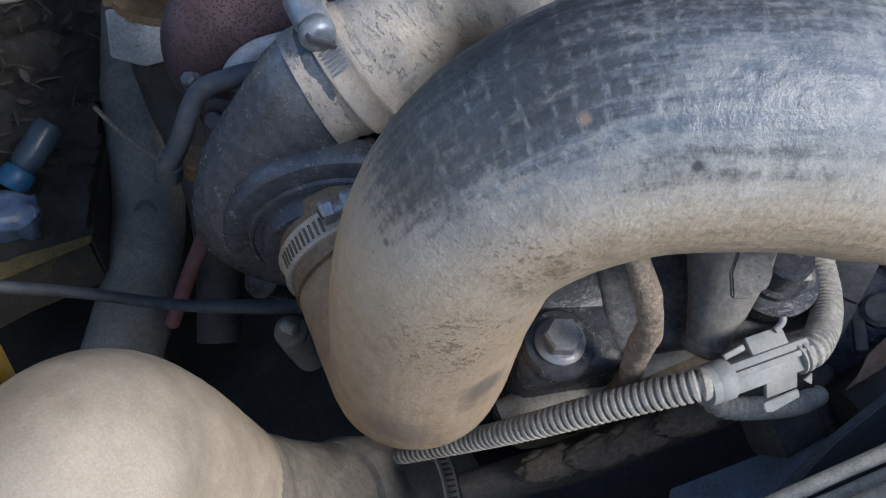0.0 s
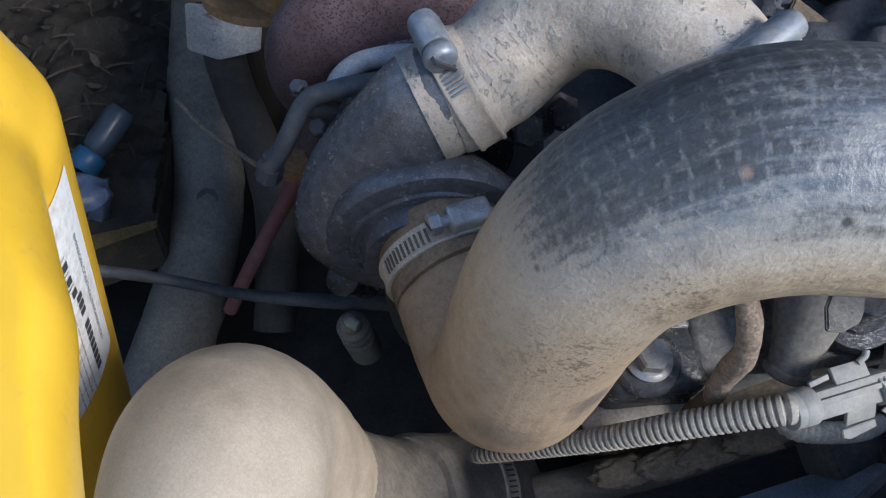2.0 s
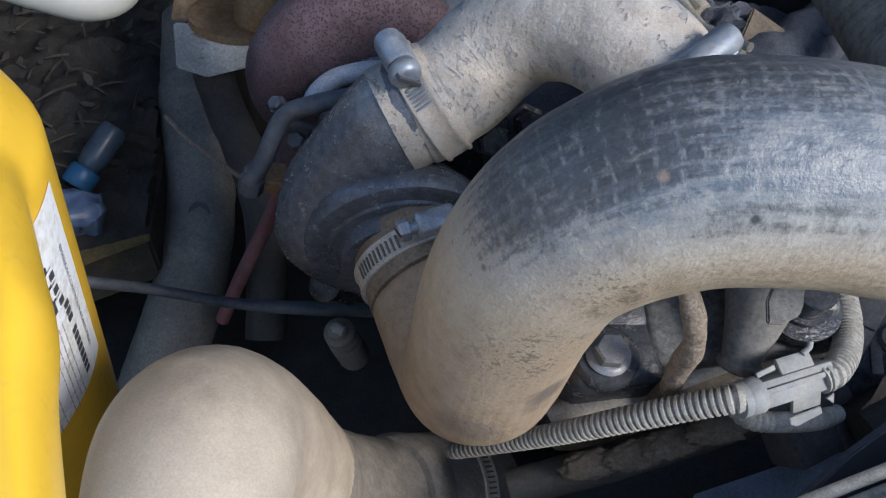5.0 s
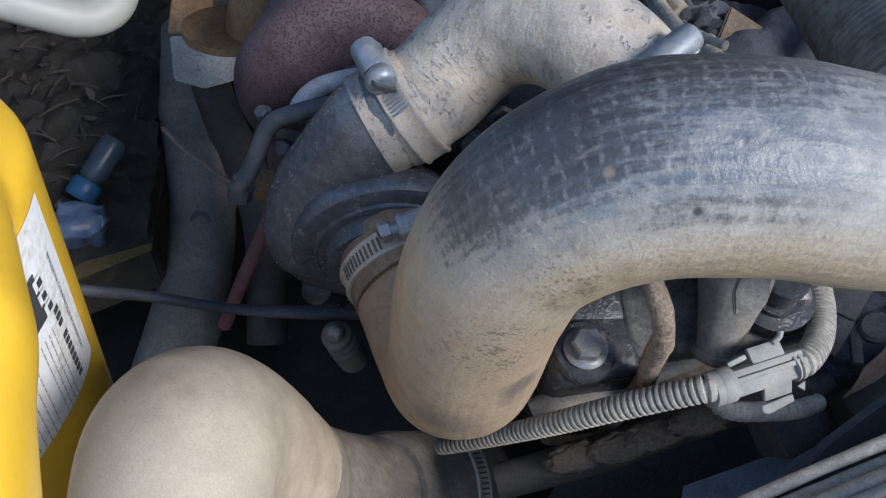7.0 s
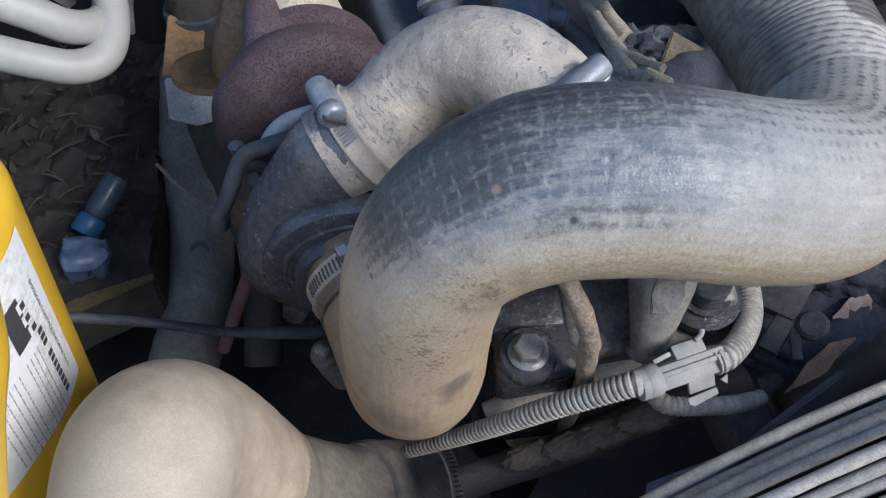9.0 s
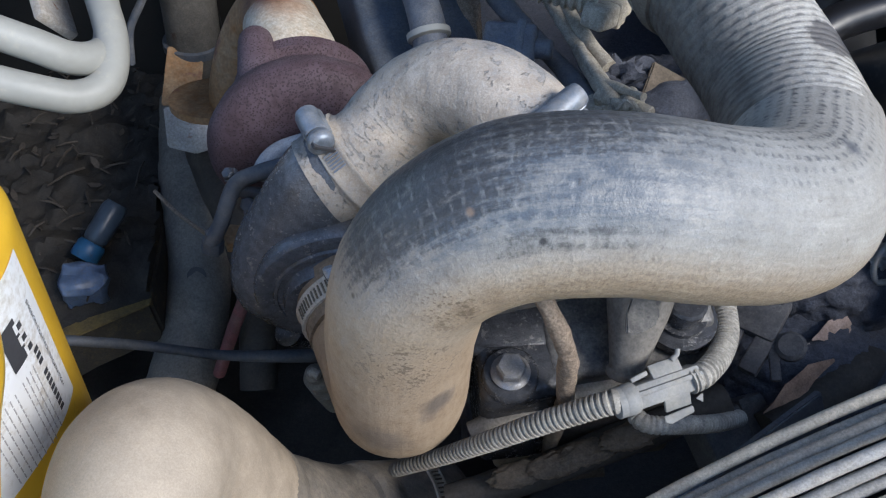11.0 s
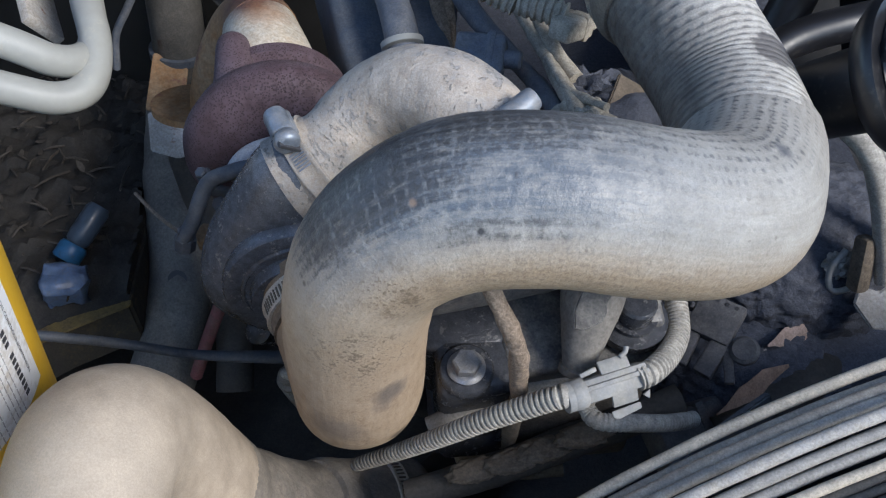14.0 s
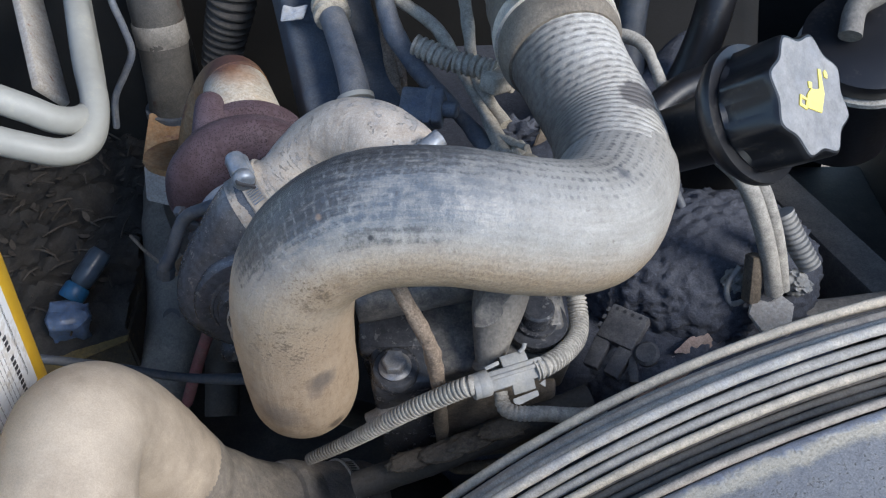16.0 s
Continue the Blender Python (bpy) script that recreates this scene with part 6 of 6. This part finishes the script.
thing("clip", lump((0.022, 0.016, 0.022), pose(0.296, 0.330, 1.118, 10, 20, 30), 0.30, 3.0, 4, 3.0), M_CONN, "pale crumpled clip by the brown sleeve", "clip")
thing("frame_rail", box((0.040, 0.70, 0.07), pose(0.436, 0.485, 0.995, 0, 0, 20.5), 0.006), M_RAIL, "grey-brown dusty frame rail", "frame rail")
thing("lower_hose", tube([(0.30, 0.36, 1.06, 0.016), (0.36, 0.35, 1.055, 0.016), (0.46, 0.36, 1.06, 0.016)], 24, 0.005), M_GREYM, "grey hose running along the frame", "hose")
thing("lower_hose", tube([(0.215, 0.232, 1.062, 0.014), (0.255, 0.259, 1.064, 0.014), (0.285, 0.282, 1.062, 0.014), (0.31, 0.317, 1.040, 0.014)], 24, 0.005), M_BLACK, "black hose under the dry leaves", "hose")
ob = root("reservoir", (0.39, 0.43, 1.15), "dark round reservoir with a pale rim and bracket", "reservoir")
part("body", lathe([(0.040, -0.10), (0.043, -0.01), (0.046, -0.006), (0.046, 0.006), (0.040, 0.008), (0.012, 0.010)], (0.385, 0.425, 1.262), (-0.1, -0.35, 0.93), 48), M_CAPD, ob)
part("rim", lathe([(0.0445, -0.014), (0.0485, -0.013), (0.0485, -0.009), (0.0445, -0.008)], (0.385, 0.425, 1.262), (-0.1, -0.35, 0.93), 48), M_COND, ob, "pale dusty rim")
part("knob", tube([(0.365, 0.412, 1.275, 0.008), (0.372, 0.430, 1.288, 0.008), (0.392, 0.445, 1.296, 0.010), (0.40, 0.48, 1.30, 0.010)], 18, 0.003), M_GREYM, ob, "dull metal spout")
thing("rubber_hose", tube([(0.215, 0.40, 1.20, 0.012), (0.26, 0.43, 1.225, 0.012), (0.33, 0.45, 1.235, 0.012), (0.42, 0.50, 1.23, 0.012)], 24, 0.005), M_CAPD, "dark rubber hose behind the filler", "hose")
loom([(0.20, 0.44, 1.18, 0.0035), (0.235, 0.42, 1.205, 0.0035), (0.245, 0.40, 1.18, 0.0035), (0.26, 0.38, 1.15, 0.0035)], "thin grey wires beside the filler", M_PIPE)
loom([(0.19, 0.50, 1.24, 0.005), (0.23, 0.47, 1.245, 0.005), (0.25, 0.43, 1.215, 0.005)], "pale dusty wire behind the hose", M_COND)
thing("bay_hose", tube([(0.31, 0.56, 1.30, 0.016), (0.300, 0.53, 1.250, 0.016), (0.288, 0.515, 1.210, 0.016), (0.268, 0.50, 1.165, 0.016)], 24, 0.005), M_CAPD, "black hose hanging behind the filler", "hose")
thing("bay_hose", tube([(0.25, 0.60, 1.30, 0.013), (0.240, 0.57, 1.250, 0.013), (0.235, 0.55, 1.20, 0.013), (0.238, 0.52, 1.15, 0.013)], 24, 0.005), M_OIL, "dark hose hanging behind the intake hose", "hose")
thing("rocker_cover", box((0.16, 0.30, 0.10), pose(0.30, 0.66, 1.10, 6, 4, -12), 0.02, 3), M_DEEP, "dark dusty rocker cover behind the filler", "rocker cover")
